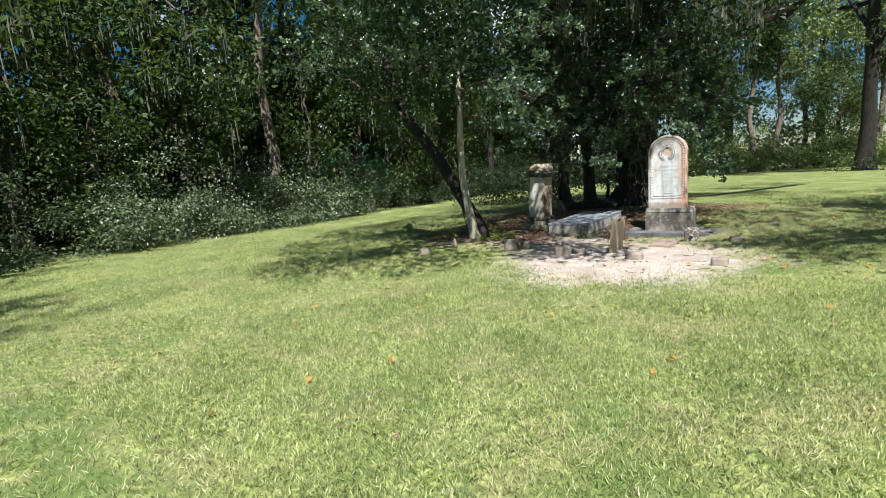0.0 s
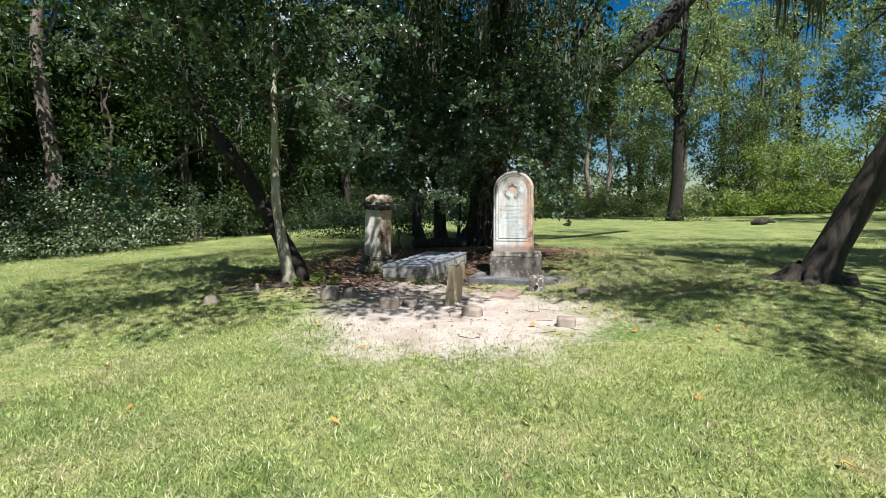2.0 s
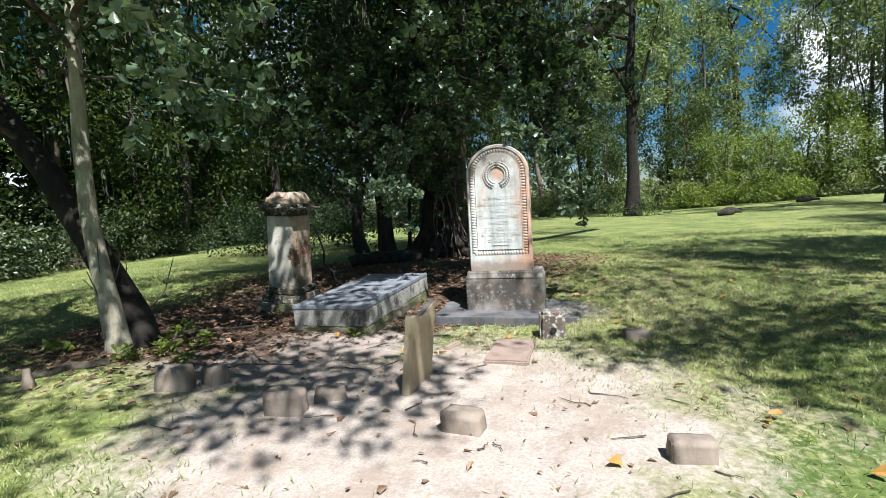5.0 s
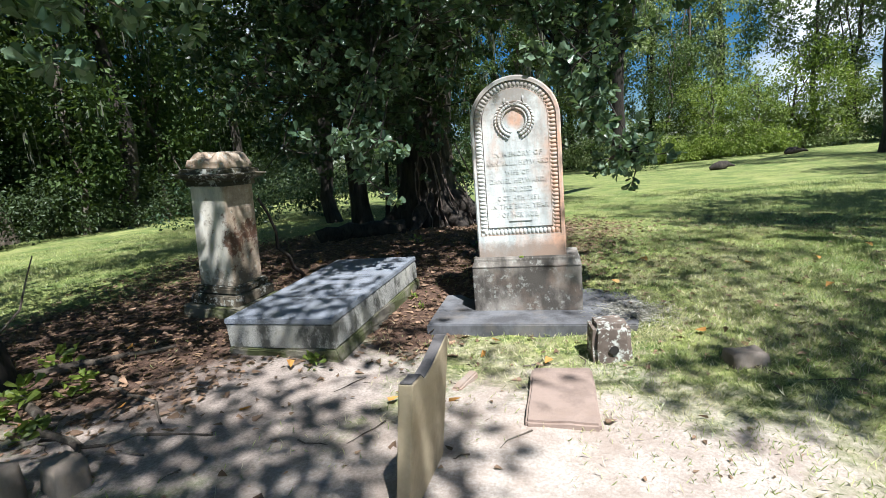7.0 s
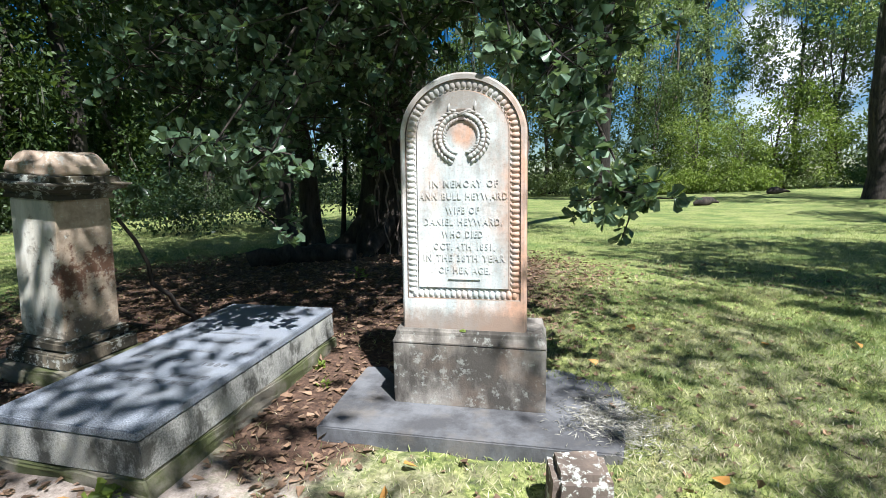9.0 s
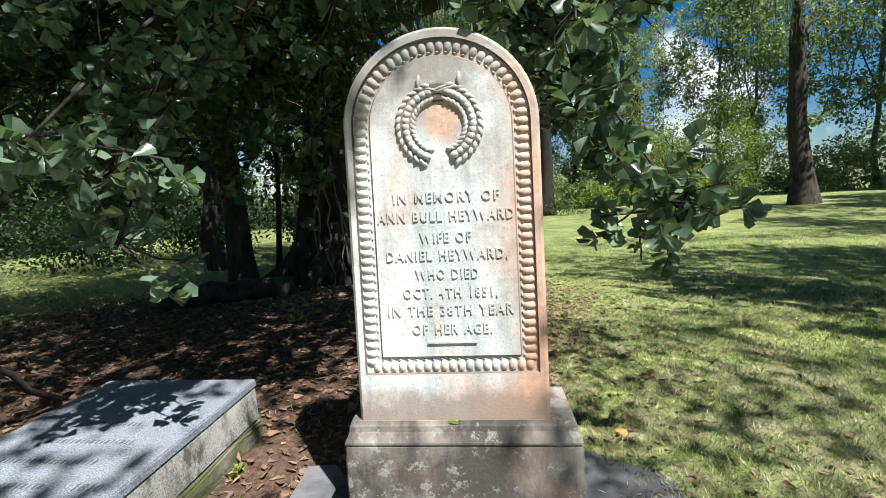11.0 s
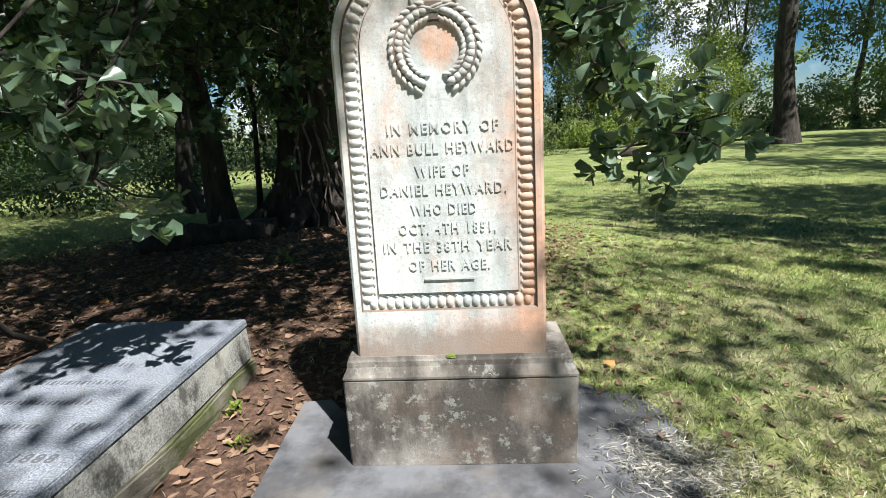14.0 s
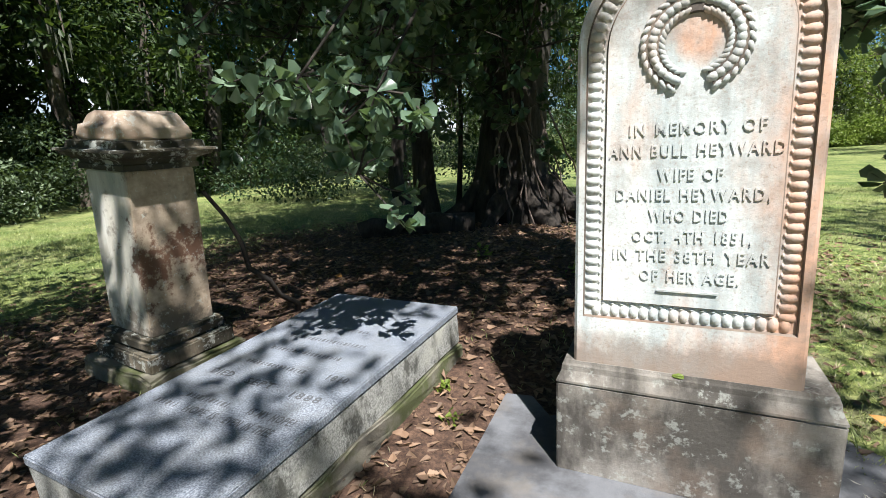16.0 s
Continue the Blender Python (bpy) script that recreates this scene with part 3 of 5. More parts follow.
def lump(bm, centre, along, across, long, wide, high, seg=6):
    """A rounded half egg on the face of the stone."""
    tip = bm.verts.new(face(*(centre), high - 0.016))
    rows = []
    for k, (q, h) in enumerate(((1.0, 0.0), (0.8, 0.62))):
        rows.append([])
        for j in range(seg):
            a = 2 * math.pi * j / seg
            u, w = math.cos(a) * long * q / 2, math.sin(a) * wide * q / 2
            rows[-1].append(bm.verts.new(face(centre[0] + along[0] * u + across[0] * w, centre[1] + along[1] * u + across[1] * w, -0.016 + high * h)))
    for j in range(seg):
        i = (j + 1) % seg
        bm.faces.new((rows[0][j], rows[0][i], rows[1][i], rows[1][j]))
        bm.faces.new((rows[1][j], rows[1][i], tip))


bm = bmesh.new()
for x, z, t in zip(*path_points(arch(0.325, 0.826, SPRING, 0.305), 0.0345)):
    lump(bm, (x, z), (-t[1], t[0]), (t[0], t[1]), 0.056, 0.0342, 0.010, 10)
for x, z, t in zip(*path_points(arch(0.297, 0.853, SPRING, 0.279), 0.0345)):
    lump(bm, (x, z), (t[0], t[1]), (-t[1], t[0]), 0.018, 0.010, 0.007, 6)
bmesh.ops.recalc_face_normals(bm, faces=bm.faces[:])
for f in bm.faces:
    f.smooth = True
part("carved_border", bm, M["marble"], slab, "egg-and-dart border carved in marble")

# wreath: two arms of overlapping leaves, open at the foot, knotted at the head
def carved(name, centre, along, across, long, wide, high, seg=8):
    one = bmesh.new()
    lump(one, centre, along, across, long, wide, high, seg)
    bmesh.ops.recalc_face_normals(one, faces=one.faces[:])
    for f in one.faces:
        f.smooth = True
    return part(name, one, M["marble"], slab)


# added ring behind the leaves, coloured as the shade in their gaps
bm = bmesh.new()
sweep = [radians(-68 + 316 * k / 48) for k in range(49)]
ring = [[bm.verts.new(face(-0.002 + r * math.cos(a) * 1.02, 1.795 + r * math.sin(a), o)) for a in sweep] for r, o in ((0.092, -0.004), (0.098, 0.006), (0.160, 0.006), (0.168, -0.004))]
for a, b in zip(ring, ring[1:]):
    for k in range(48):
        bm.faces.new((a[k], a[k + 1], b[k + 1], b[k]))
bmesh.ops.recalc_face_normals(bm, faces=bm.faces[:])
part("wreath_ground", bm, M["groove_shade"], slab, "dark ground between the carved leaves, dirt and shade in its colour")
for sgn in (-1, 1):
    for k in range(14):
        a = radians(74 - 138 * k / 13) if sgn > 0 else radians(106 + 138 * k / 13)
        tx, tz = (math.sin(a), -math.cos(a)) if sgn > 0 else (-math.sin(a), math.cos(a))
        for off, w in ((-0.028, 1.1), (0.028, 1.1), (0.0, 1.5)):
            r = 0.131 + off
            s = off / 0.028
            carved("wreath_leaf", (-0.002 + r * math.cos(a) * 1.02, 1.795 + r * math.sin(a)), (tx + 0.32 * s * math.cos(a), tz + 0.32 * s * math.sin(a)), (math.cos(a), math.sin(a)), 0.054, 0.026 * w, 0.036 if off == 0 else 0.030)
for p0, p1 in (((-0.075, 1.945), (0.04, 1.915)), ((0.075, 1.945), (-0.04, 1.915)), ((-0.08, 1.94), (-0.075, 1.985)), ((0.08, 1.94), (0.085, 1.99)), ((-0.03, 1.925), (0.05, 1.95))):
    d = Vector((p1[0] - p0[0], p1[1] - p0[1])).normalized()
    mid_at = ((p0[0] + p1[0]) / 2, (p0[1] + p1[1]) / 2)
    carved("ribbon", mid_at, d, (-d.y, d.x), math.dist(p0, p1) + 0.03, 0.022, 0.032, 10)


def letters(text, width, height, thick, place, name, material, parent, label=""):
    """Raised or inlaid writing of a given width and cap height; place maps (x, z, out) into the parent's space."""
    cu = bpy.data.curves.new(name, "FONT")
    cu.body, cu.align_x, cu.extrude, cu.resolution_u = text, "CENTER", 0.5, 2
    cu.offset, cu.space_character, cu.space_word = 0.010, 1.22, 1.25
    tmp = bpy.data.objects.new(name, cu)
    scene.collection.objects.link(tmp)
    bpy.context.view_layer.update()
    me = bpy.data.meshes.new_from_object(tmp.evaluated_get(bpy.context.evaluated_depsgraph_get()))
    bpy.data.objects.remove(tmp)
    co = np.array([v.co for v in me.vertices])
    lo, hi = co.min(0), co.max(0)
    sx, sz = width / (hi[0] - lo[0]), height / 0.69
    for v in me.vertices:
        v.co = place((v.co.x - (lo[0] + hi[0]) / 2) * sx, v.co.y * sz, (v.co.z + 0.5) * thick)
    bm = bmesh.new()
    bm.from_mesh(me)
    bmesh.ops.remove_doubles(bm, verts=bm.verts[:], dist=1e-6)
    bm.verts.ensure_lookup_table()
    left = set(bm.verts)
    while left:
        group, todo = [], [left.pop()]
        while todo:
            v = todo.pop()
            group.append(v)
            for e in v.link_edges:
                o = e.other_vert(v)
                if o in left:
                    left.remove(o)
                    todo.append(o)
        index = {v: k for k, v in enumerate(group)}
        faces = {f for v in group for f in v.link_faces}
        one = bpy.data.meshes.new(name)
        one.from_pydata([v.co[:] for v in group], [], [[index[v] for v in f.verts] for f in faces])
        part(name, one, material, parent, label)
    bm.free()


INSCRIPTION = (("IN MEMORY OF", 1.494, 0.064, 0.487), ("ANN BULL HEYWARD", 1.418, -0.005, 0.542), ("WIFE OF", 1.333, 0.163, 0.369), ("DANIEL HEYWARD,", 1.262, 0.024, 0.512),
               ("WHO DIED", 1.186, 0.138, 0.392), ("OCT. 4TH 1851,", 1.110, 0.085, 0.467), ("IN THE 38TH YEAR", 1.038, 0.019, 0.526), ("OF HER AGE.", 0.962, 0.115, 0.438))
for text, z, x0, x1 in INSCRIPTION:
    letters(text, x1 - x0, 0.041, 0.007, lambda x, h, o, z=z, c=(x0 + x1) / 2 - STONE_X: face(x + c, z + h, o - 0.006), "letter", M["marble"], slab)
bm = bmesh.new()
bmesh.ops.create_cube(bm, size=1)
for v in bm.verts:
    v.co = face(0.01 + v.co.x * 0.2, 0.926 + v.co.z * 0.007, 0.0 - v.co.y * 0.008)
part("inscription_rule", bm, M["marble"], slab)

# stepped base
BX0, BX1, BY0, BY1 = -0.19, 0.778, 0.110, 0.50
base = part("base_block", box(BX0, BX1, BY0, BY1, 0.10, 0.508, 0.006, 0.003, 3, 4), M["base"], monument, "grimy dark-stained marble base block")
rect = lambda i, z: [(BX0 + i, BY0 + i, z), (BX1 - i, BY0 + i, z), (BX1 - i, BY1 - i, z), (BX0 + i, BY1 - i, z)]
part("base_cornice", loft([rect(0.0, 0.511), rect(0.0, 0.520), rect(0.012, 0.545), rect(0.018, 0.56), rect(0.020, 0.582), rect(0.024, 0.59), rect(0.028, 0.603)]), M["base"], monument, "bevelled marble step under the tablet")
bm = bmesh.new()
bmesh.ops.create_icosphere(bm, subdivisions=3, radius=0.022)
for v in bm.verts:
    v.co += noise.noise_vector(v.co * 60) * 0.006
    v.co = Vector((0.262 + v.co.x, 0.14 + v.co.y * 0.5, 0.595 + max(v.co.z, -0.01) * 0.5))
tagged(part("moss_tuft", bm, M["bright_leaf"]), "small green moss cushion on the headstone's base", "moss")

# slate slab under the base, broken at its back left corner
bm = bmesh.new()
out = [(-0.555, -0.27), (1.17, -0.27), (1.29, 0.30), (1.26, 0.93), (0.80, 0.95), (-0.20, 0.56), (-0.30, 0.50), (-0.43, 0.66), (-0.58, 0.64)]
low, top = [[bm.verts.new((x, y, z + 0.008 * y)) for x, y in out] for z in (-0.03, 0.104)]
bm.faces.new(top)
for k in range(len(out)):
    j = (k + 1) % len(out)
    bm.faces.new((low[k], low[j], top[j], top[k]))
bmesh.ops.recalc_face_normals(bm, faces=bm.faces[:])
bmesh.ops.bevel(bm, geom=[e for e in bm.edges if abs(e.verts[0].co.z - e.verts[1].co.z) < 0.03], offset=0.008, segments=2, affect="EDGES")
tagged(part("foundation_slab", bm, M["slate"]), "flat grey slate slab lying under the headstone base", "stone slab")

# ---------------------------------------------------------------- ledger tomb
ledger = thing("ledger_tomb", pose(-1.52, 0.0, 0.39, 2.6, -0.8, -2.9), "low grey granite ledger tomb with worn inscription and mossy footing", "tomb")
part("ledger_slab", box(-0.49, 0.49, -0.96, 0.96, 0.0, 0.045, 0.006), M["granite"], ledger, "smooth grey granite top")
part("ledger_body", box(-0.485, 0.485, -0.955, 0.955, -0.20, -0.001, 0.008, 0.004, 4, 2), M["ledger_side"], ledger, "lichened granite side")
part("footing", box(-0.49, 0.50, -0.965, 0.97, -0.50, -0.203, 0.012, 0.03, 6, 9), M["footing"], ledger, "rough mossy footing")


def on_ledger(x, y, up):
    return Vector((x, y, 0.0455 + up))


# worn lines of the epitaph: the words that can be read, and bars for the rest
for text, x, y, w in (("EVEN IN THEE", 0.235, -0.51, 0.27), ("HOPE IS", -0.06, -0.51, 0.2), ("IS MY HOPE?", 0.28, -0.425, 0.26), ("1888", 0.31, -0.255, 0.17), ("SEPT", 0.0, -0.235, 0.18), ("DIED", -0.28, -0.22, 0.15), ("1810", 0.345, -0.075, 0.12)):
    letters(text, w, 0.045, 0.002, lambda h, v, o, x=x, y=y: on_ledger(x + h, y + v, o - 0.001), "letter", M["letter_shade"], ledger, "dark engraved letter")
for n, (x, y, w) in enumerate(((-0.28, -0.51, 0.16), (-0.1, -0.425, 0.3), (-0.05, -0.075, 0.42), (0.0, 0.09, 0.5), (0.02, 0.25, 0.56), (0.0, 0.41, 0.4))):
    bm = bmesh.new()
    for k in range(int(w / 0.026)):
        bmesh.ops.create_cube(bm, size=1, matrix=Matrix.Translation((x - w / 2 + k * 0.026, y + 0.02, 0.0458)) @ Matrix.Diagonal((0.006 if k % 3 else 0.014, 0.03, 0.0016, 1)))
    part("engraved_line", bm, M["letter_shade"], ledger, "worn unreadable engraving")

# ---------------------------------------------------------------- pedestal monument
pedestal = thing("pedestal_monument", pose(-2.865, 0.235, 0.18, 1.0, 4.2, -3), "leaning weathered sandstone pedestal with dark moulded cornice and rough cap", "monument")
part("footing_stone", box(-0.34, 0.36, -0.36, 0.36, -0.14, 0.06, 0.015, 0.02, 4, 3), M["footing"], pedestal, "mossy bottom step")
part("plinth_step", box(-0.285, 0.30, -0.30, 0.30, 0.062, 0.17, 0.012, 0.01, 3, 5), M["cap"], pedestal, "lichened dark step")
part("plinth_step", box(-0.25, 0.265, -0.265, 0.265, 0.172, 0.255, 0.02, 0.008, 3, 6), M["cap"], pedestal, "lichened dark step")
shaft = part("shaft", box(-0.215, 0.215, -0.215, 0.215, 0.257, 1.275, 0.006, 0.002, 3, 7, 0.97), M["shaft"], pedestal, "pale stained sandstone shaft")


def ring_stack(rows, n=4, rot=45.0):
    """A square moulding from (half width, height) rows."""
    out = []
    for half, z in rows:
        r = half * math.sqrt(2)
        out.append([(r * math.cos(radians(rot + 90 * k)), r * math.sin(radians(rot + 90 * k)), z) for k in range(n)])
    return loft(out)


part("cornice", ring_stack([(0.20, 1.276), (0.232, 1.28), (0.232, 1.312), (0.222, 1.316), (0.226, 1.335), (0.262, 1.352), (0.292, 1.362), (0.298, 1.382), (0.318, 1.388), (0.318, 1.400), (0.268, 1.406), (0.262, 1.442), (0.25, 1.448)]), M["cap"], pedestal, "dark moss-stained moulded cornice")
bm = bmesh.new()
bmesh.ops.create_cube(bm, size=1)
bmesh.ops.subdivide_edges(bm, edges=bm.edges[:], cuts=7, use_grid_fill=True)
for v in bm.verts:
    r = 1 - 0.22 * max(0.0, v.co.z) - 0.35 * max(0.0, v.co.z - 0.2)
    hump = 0.045 * math.cos(v.co.x * 9 + 2.6) if v.co.z > 0.3 else 0.0
    v.co = Vector((v.co.x * 0.43 * r, v.co.y * 0.43 * r, 1.45 + (v.co.z + 0.5) * 0.12 + hump)) + noise.noise_vector(v.co * 5) * 0.012
for f in bm.faces:
    f.smooth = True
part("cap", bm, M["cap_top"], pedestal, "rough pinkish stone cap")

# ---------------------------------------------------------------- broken tablet and small stones
tab = thing("broken_tablet", pose(-0.066, -2.475, 0.0, 0, 0, 0), "thin tan upright gravestone snapped diagonally across its top", "gravestone")
bm = bmesh.new()
prof = [(0.0, -0.12), (0.49, -0.12), (0.495, 0.655), (0.46, 0.665), (0.36, 0.635), (0.25, 0.605), (0.15, 0.595), (0.11, 0.63), (0.0, 0.64)]
dirx, diry = math.cos(radians(87)), math.sin(radians(87))
sides = [[bm.verts.new((dirx * u - diry * w + 0.12 * z, diry * u + dirx * w, z)) for u, z in prof] for w in (0.03, -0.03)]
bm.faces.new(sides[0])
bm.faces.new(sides[1][::-1])
for k in range(len(prof)):
    j = (k + 1) % len(prof)
    bm.faces.new((sides[0][k], sides[1][k], sides[1][j], sides[0][j]))
bmesh.ops.recalc_face_normals(bm, faces=bm.faces[:])
rounded(bm, 0.004, 1)
part("slab", bm, M["tablet"], tab, "thin tan stone slab")
bm = bmesh.new()
rows = [[bm.verts.new((dirx * u - diry * w + 0.12 * z, diry * u + dirx * w, z + 0.004)) for u, z in prof[2:]] for w in (0.026, -0.026)]
for k in range(len(prof) - 3):
    bm.faces.new((rows[0][k], rows[0][k + 1], rows[1][k + 1], rows[1][k]))
part("broken_edge", bm, M["tablet_break"], tab, "dark rough broken edge")


def fieldstone(x, y, w, d, h, turn, seed, label, top=0.93, material="rough", group="rough footstones by the graves"):
    z = float(g(x, y))
    ob = part("footstone", box(-w / 2, w / 2, -d / 2, d / 2, -0.06, h, min(w, d, h) * 0.07, 0.014, 4, seed, top), M[material])
    ob.matrix_basis = pose(x, y, z, 0, 0, turn)
    for f in ob.data.polygons:
        f.use_smooth = True
    return tagged(ob, label, "gravestone", group)


fieldstone(-2.02, -2.68, 0.27, 0.16, 0.19, 8, 1, "rough brown fieldstone footstone standing in dry soil")
fieldstone(-1.77, -2.50, 0.2, 0.14, 0.15, -15, 2, "low worn fieldstone beside a taller footstone")
fieldstone(-0.82, -2.88, 0.3, 0.13, 0.17, 6, 3, "low tan footstone with a sloping worn top")
fieldstone(0.50, -2.92, 0.27, 0.15, 0.13, -8, 4, "flat grey footstone sunk in pale sand")
fieldstone(1.78, -3.05, 0.24, 0.12, 0.12, 5, 5, "small pinkish footstone at the lawn's edge", 0.9)
fieldstone(-3.25, -2.98, 0.1, 0.08, 0.17, 20, 6, "small pointed grey stone under the twin tree", 0.45)
fieldstone(-3.55, -3.62, 0.3, 0.16, 0.1, 40, 7, "low broken stone half buried at the lawn's edge", 0.6)
fieldstone(1.72, -0.88, 0.25, 0.16, 0.085, 14, 8, "loose reddish stone lying on the grass", 0.85, "rough", "loose stones")
fieldstone(-0.62, -2.60, 0.26, 0.18, 0.09, 30, 9, "flat brown fieldstone lying in dry soil", 0.8)

flat = part("fallen_footstone", box(0.385, 0.775, -1.72, -1.03, -0.06, 0.075, 0.014, 0.008, 4, 3), M["flat_stone"])
tagged(flat, "flat brown rectangular footstone lying in the soil", "gravestone")

block = thing("lichen_block", pose(0.915, -0.66, 0.0, 0, 0, 8), "square brown stone block with white lichen and a round socket", "stone block")
part("body", box(-0.135, 0.135, -0.13, 0.13, -0.05, 0.275, 0.03, 0.014, 5, 8, 0.94), M["lichen_block"], block)
# flush disc, coloured as the shade in a round hole
bm = bmesh.new()
bmesh.ops.create_circle(bm, cap_ends=True, radius=0.032, segments=14, matrix=pose(0.005, -0.139, 0.10, 90))
part("socket", bm, M["hole"], block, "dark round socket")

# ---------------------------------------------------------------- trees
def tree_thing(name, at, label, category="tree", group=""):
    return thing(name, pose(at[0], at[1], float(g(at[0], at[1]))), label, category, group)


def sprays(ends, seed, each=6, leaves=13, size=0.095, spread=0.3):
    """Rosettes of broad leaves at the ends of short twigs: leaf and twig arrays."""
    r = np.random.default_rng(seed)
    at, way, twigs = [], [], []
    for e in np.asarray(ends, float):
        for k in range(each):
            tip = e + r.normal(0, spread, 3) * (1, 1, 0.75)
            d = tip - e + r.normal(0, 0.08, 3)
            d /= np.linalg.norm(d) + 1e-6
            twigs.append(tube([e, (e + tip) / 2 + r.normal(0, 0.02, 3), tip], [0.007, 0.005, 0.003], 4, 0, 0, k))
            for j in range(leaves):
                back = r.uniform(0, 0.16) if j else 0
                w = r.normal(0, 1, 3)
                w = w - w.dot(d) * d
                w = w / np.linalg.norm(w) + d * r.uniform(0.1, 0.9) - (0, 0, 0.15)
                at.append(tip - d * back)
                way.append(w)
    at, way = np.array(at), np.array(way)
    return leaf_set(at, way, size * r.uniform(0.65, 1.2, len(at)), 0.5, True, seed + 3, 0.7), join(twigs)


def local(chunk, base):
    return chunk[0] - np.asarray(base), chunk[1]


# great oak behind the graves
OAK = np.array((-2.35, 7.1, float(g(-2.35, 7.1))))
oak = tree_thing("live_oak", OAK, "huge dark live oak with fluted hollow trunk and drooping branches")
trunk = [tube([(-2.35, 7.1, -0.2), (-2.35, 7.1, 0.15), (-2.52, 7.1, 0.5), (-2.5, 7.15, 1.0), (-2.45, 7.2, 1.8), (-2.35, 7.3, 3.0), (-2.2, 7.4, 4.4), (-2.1, 7.6, 6.5), (-2.3, 8.0, 9.5)],
              [1.15, 1.0, 0.8, 0.68, 0.6, 0.55, 0.55, 0.42, 0.22], 28, 0.07, 0.035, 3)]
limb_line = np.concatenate([bend((-2.2, 7.5, 4.6), (-0.3, 8.5, 5.8), 5, 0.1, 0.06, 2)[:-1], bend((-0.3, 8.5, 5.8), (1.45, 9.0, 6.1), 5, -0.05, 0.05, 4)[:-1], bend((1.45, 9.0, 6.1), (3.7, 10.4, 8.5), 6, -0.08, 0.1, 5)[:-1], bend((3.7, 10.4, 8.5), (6.5, 12.5, 11.5), 5, 0.1, 0.1, 6)])
great_limb = tube(limb_line, np.linspace(0.40, 0.25, len(limb_line)), 12, 0.03, 0.06, 7)
trunk.append(tube(bend((0.1, 8.5, 5.8), (1.3, 8.9, 8.9), 7, 0.3, 0.15, 8), np.linspace(0.17, 0.06, 7), 9, 0.0, 0.05, 8))
for k, (b, r0) in enumerate((((-6.0, 5.2, 7.5), 0.26), ((-1.2, 3.6, 7.2), 0.24), ((-5.0, 10.5, 8.5), 0.24), ((0.4, -0.2, 7.8), 0.16), ((-3.6, 2.6, 6.4), 0.2), ((0.5, 11.0, 9.0), 0.2))):
    trunk.append(tube(bend((-2.2, 7.4, 4.2 + 0.3 * k), b, 8, 0.5, 0.25, 20 + k), np.linspace(r0, 0.05, 8), 9, 0.02, 0.05, 30 + k))
for k in range(9):
    a = -0.4 + k * 0.72
    e = (-2.35 + 1.9 * math.cos(a), 7.1 + 1.7 * math.sin(a))
    trunk.append(tube(bend((-2.35 + 0.5 * math.cos(a), 7.1 + 0.5 * math.sin(a), 0.75), (*e, float(g(*e)) - 0.04), 6, -0.16, 0.1, 50 + k), np.linspace(0.26, 0.05, 6), 8, 0, 0.07, 60 + k))
part("trunk", mesh_from("oak_trunk", *local(join(trunk), OAK), True), M["oak_bark"], oak, "dark deeply fluted bark")
# same oak as the trunk, darker because its shade is painted in
part("limb", mesh_from("oak_limb", *local(great_limb, OAK), True), M["black_bark"], oak, "great limb reaching over the lawn, shade put into its dark bark")
# dark tube set against the trunk, coloured as the shade in a hollow
hole = [tube([(-2.42, 6.30, 0.05), (-2.45, 6.32, 0.45), (-2.5, 6.42, 0.8)], [0.24, 0.2, 0.05], 12, 0, 0.08, 3)]
part("hollow", mesh_from("oak_hollow", *local(join(hole), OAK)), M["hole"], oak, "black hollow at the foot of the trunk")
# where full sun reaches the ground: the open lawn, the pale sand and a tongue of soil before the headstone
CLEARING = ((-20, -30), (-6.0, -7.2), (-4.0, -5.9), (-2.4, -5.1), (-1.7, -4.3), (-0.8, -3.55), (0.2, -3.25), (0.9, -2.8), (0.2, -2.45), (0.3, -1.85), (1.2, -1.6), (2.0, -1.8), (3.05, -2.6), (3.94, -4.2), (4.2, -5.3), (8, -9), (30, -30))


def open_gap(p, margin=0.3):
    """Leaves out the clumps whose shade would fall on the sunny clearing."""
    at = p[:, :2] - np.array(sun_way[:2]) / sun_way[2] * p[:, 2:]
    inside = np.zeros(len(p), bool)
    near = np.full(len(p), 99.0)
    for (x0, y0), (x1, y1) in zip(CLEARING, CLEARING[1:] + CLEARING[:1]):
        cross = ((y0 > at[:, 1]) != (y1 > at[:, 1])) & (at[:, 0] < (x1 - x0) * (at[:, 1] - y0) / (y1 - y0 + 1e-9) + x0)
        inside ^= cross
        s = np.clip(((at[:, 0] - x0) * (x1 - x0) + (at[:, 1] - y0) * (y1 - y0)) / ((x1 - x0) ** 2 + (y1 - y0) ** 2), 0, 1)
        near = np.minimum(near, np.hypot(at[:, 0] - x0 - s * (x1 - x0), at[:, 1] - y0 - s * (y1 - y0)))
    # thin leaves over the soil beside the ledger tomb
    dappled = ((at[:, 0] + 1.7) / 1.9) ** 2 + ((at[:, 1] + 2.1) / 1.3) ** 2 < 1
    thin = np.modf(np.abs(np.sin(p[:, 0] * 91.7 + p[:, 1] * 47.3)) * 997.0)[0] < 0.38
    return p[~inside & (near > margin) & ~(dappled & thin)]


def shade_canopy(n, x0, x1, y0, y1, seed, low=6.6, high=8.2):
    """Unseen high clumps, added so that their shade falls on a stretch of plan."""
    v = np.random.default_rng(seed)
    z = v.uniform(low, high, n)
    fall = np.column_stack([v.uniform(x0, x1, n), v.uniform(y0, y1, n)])
    return open_gap(np.column_stack([fall + np.array(sun_way[:2]) / sun_way[2] * z[:, None], z]), 0.35)


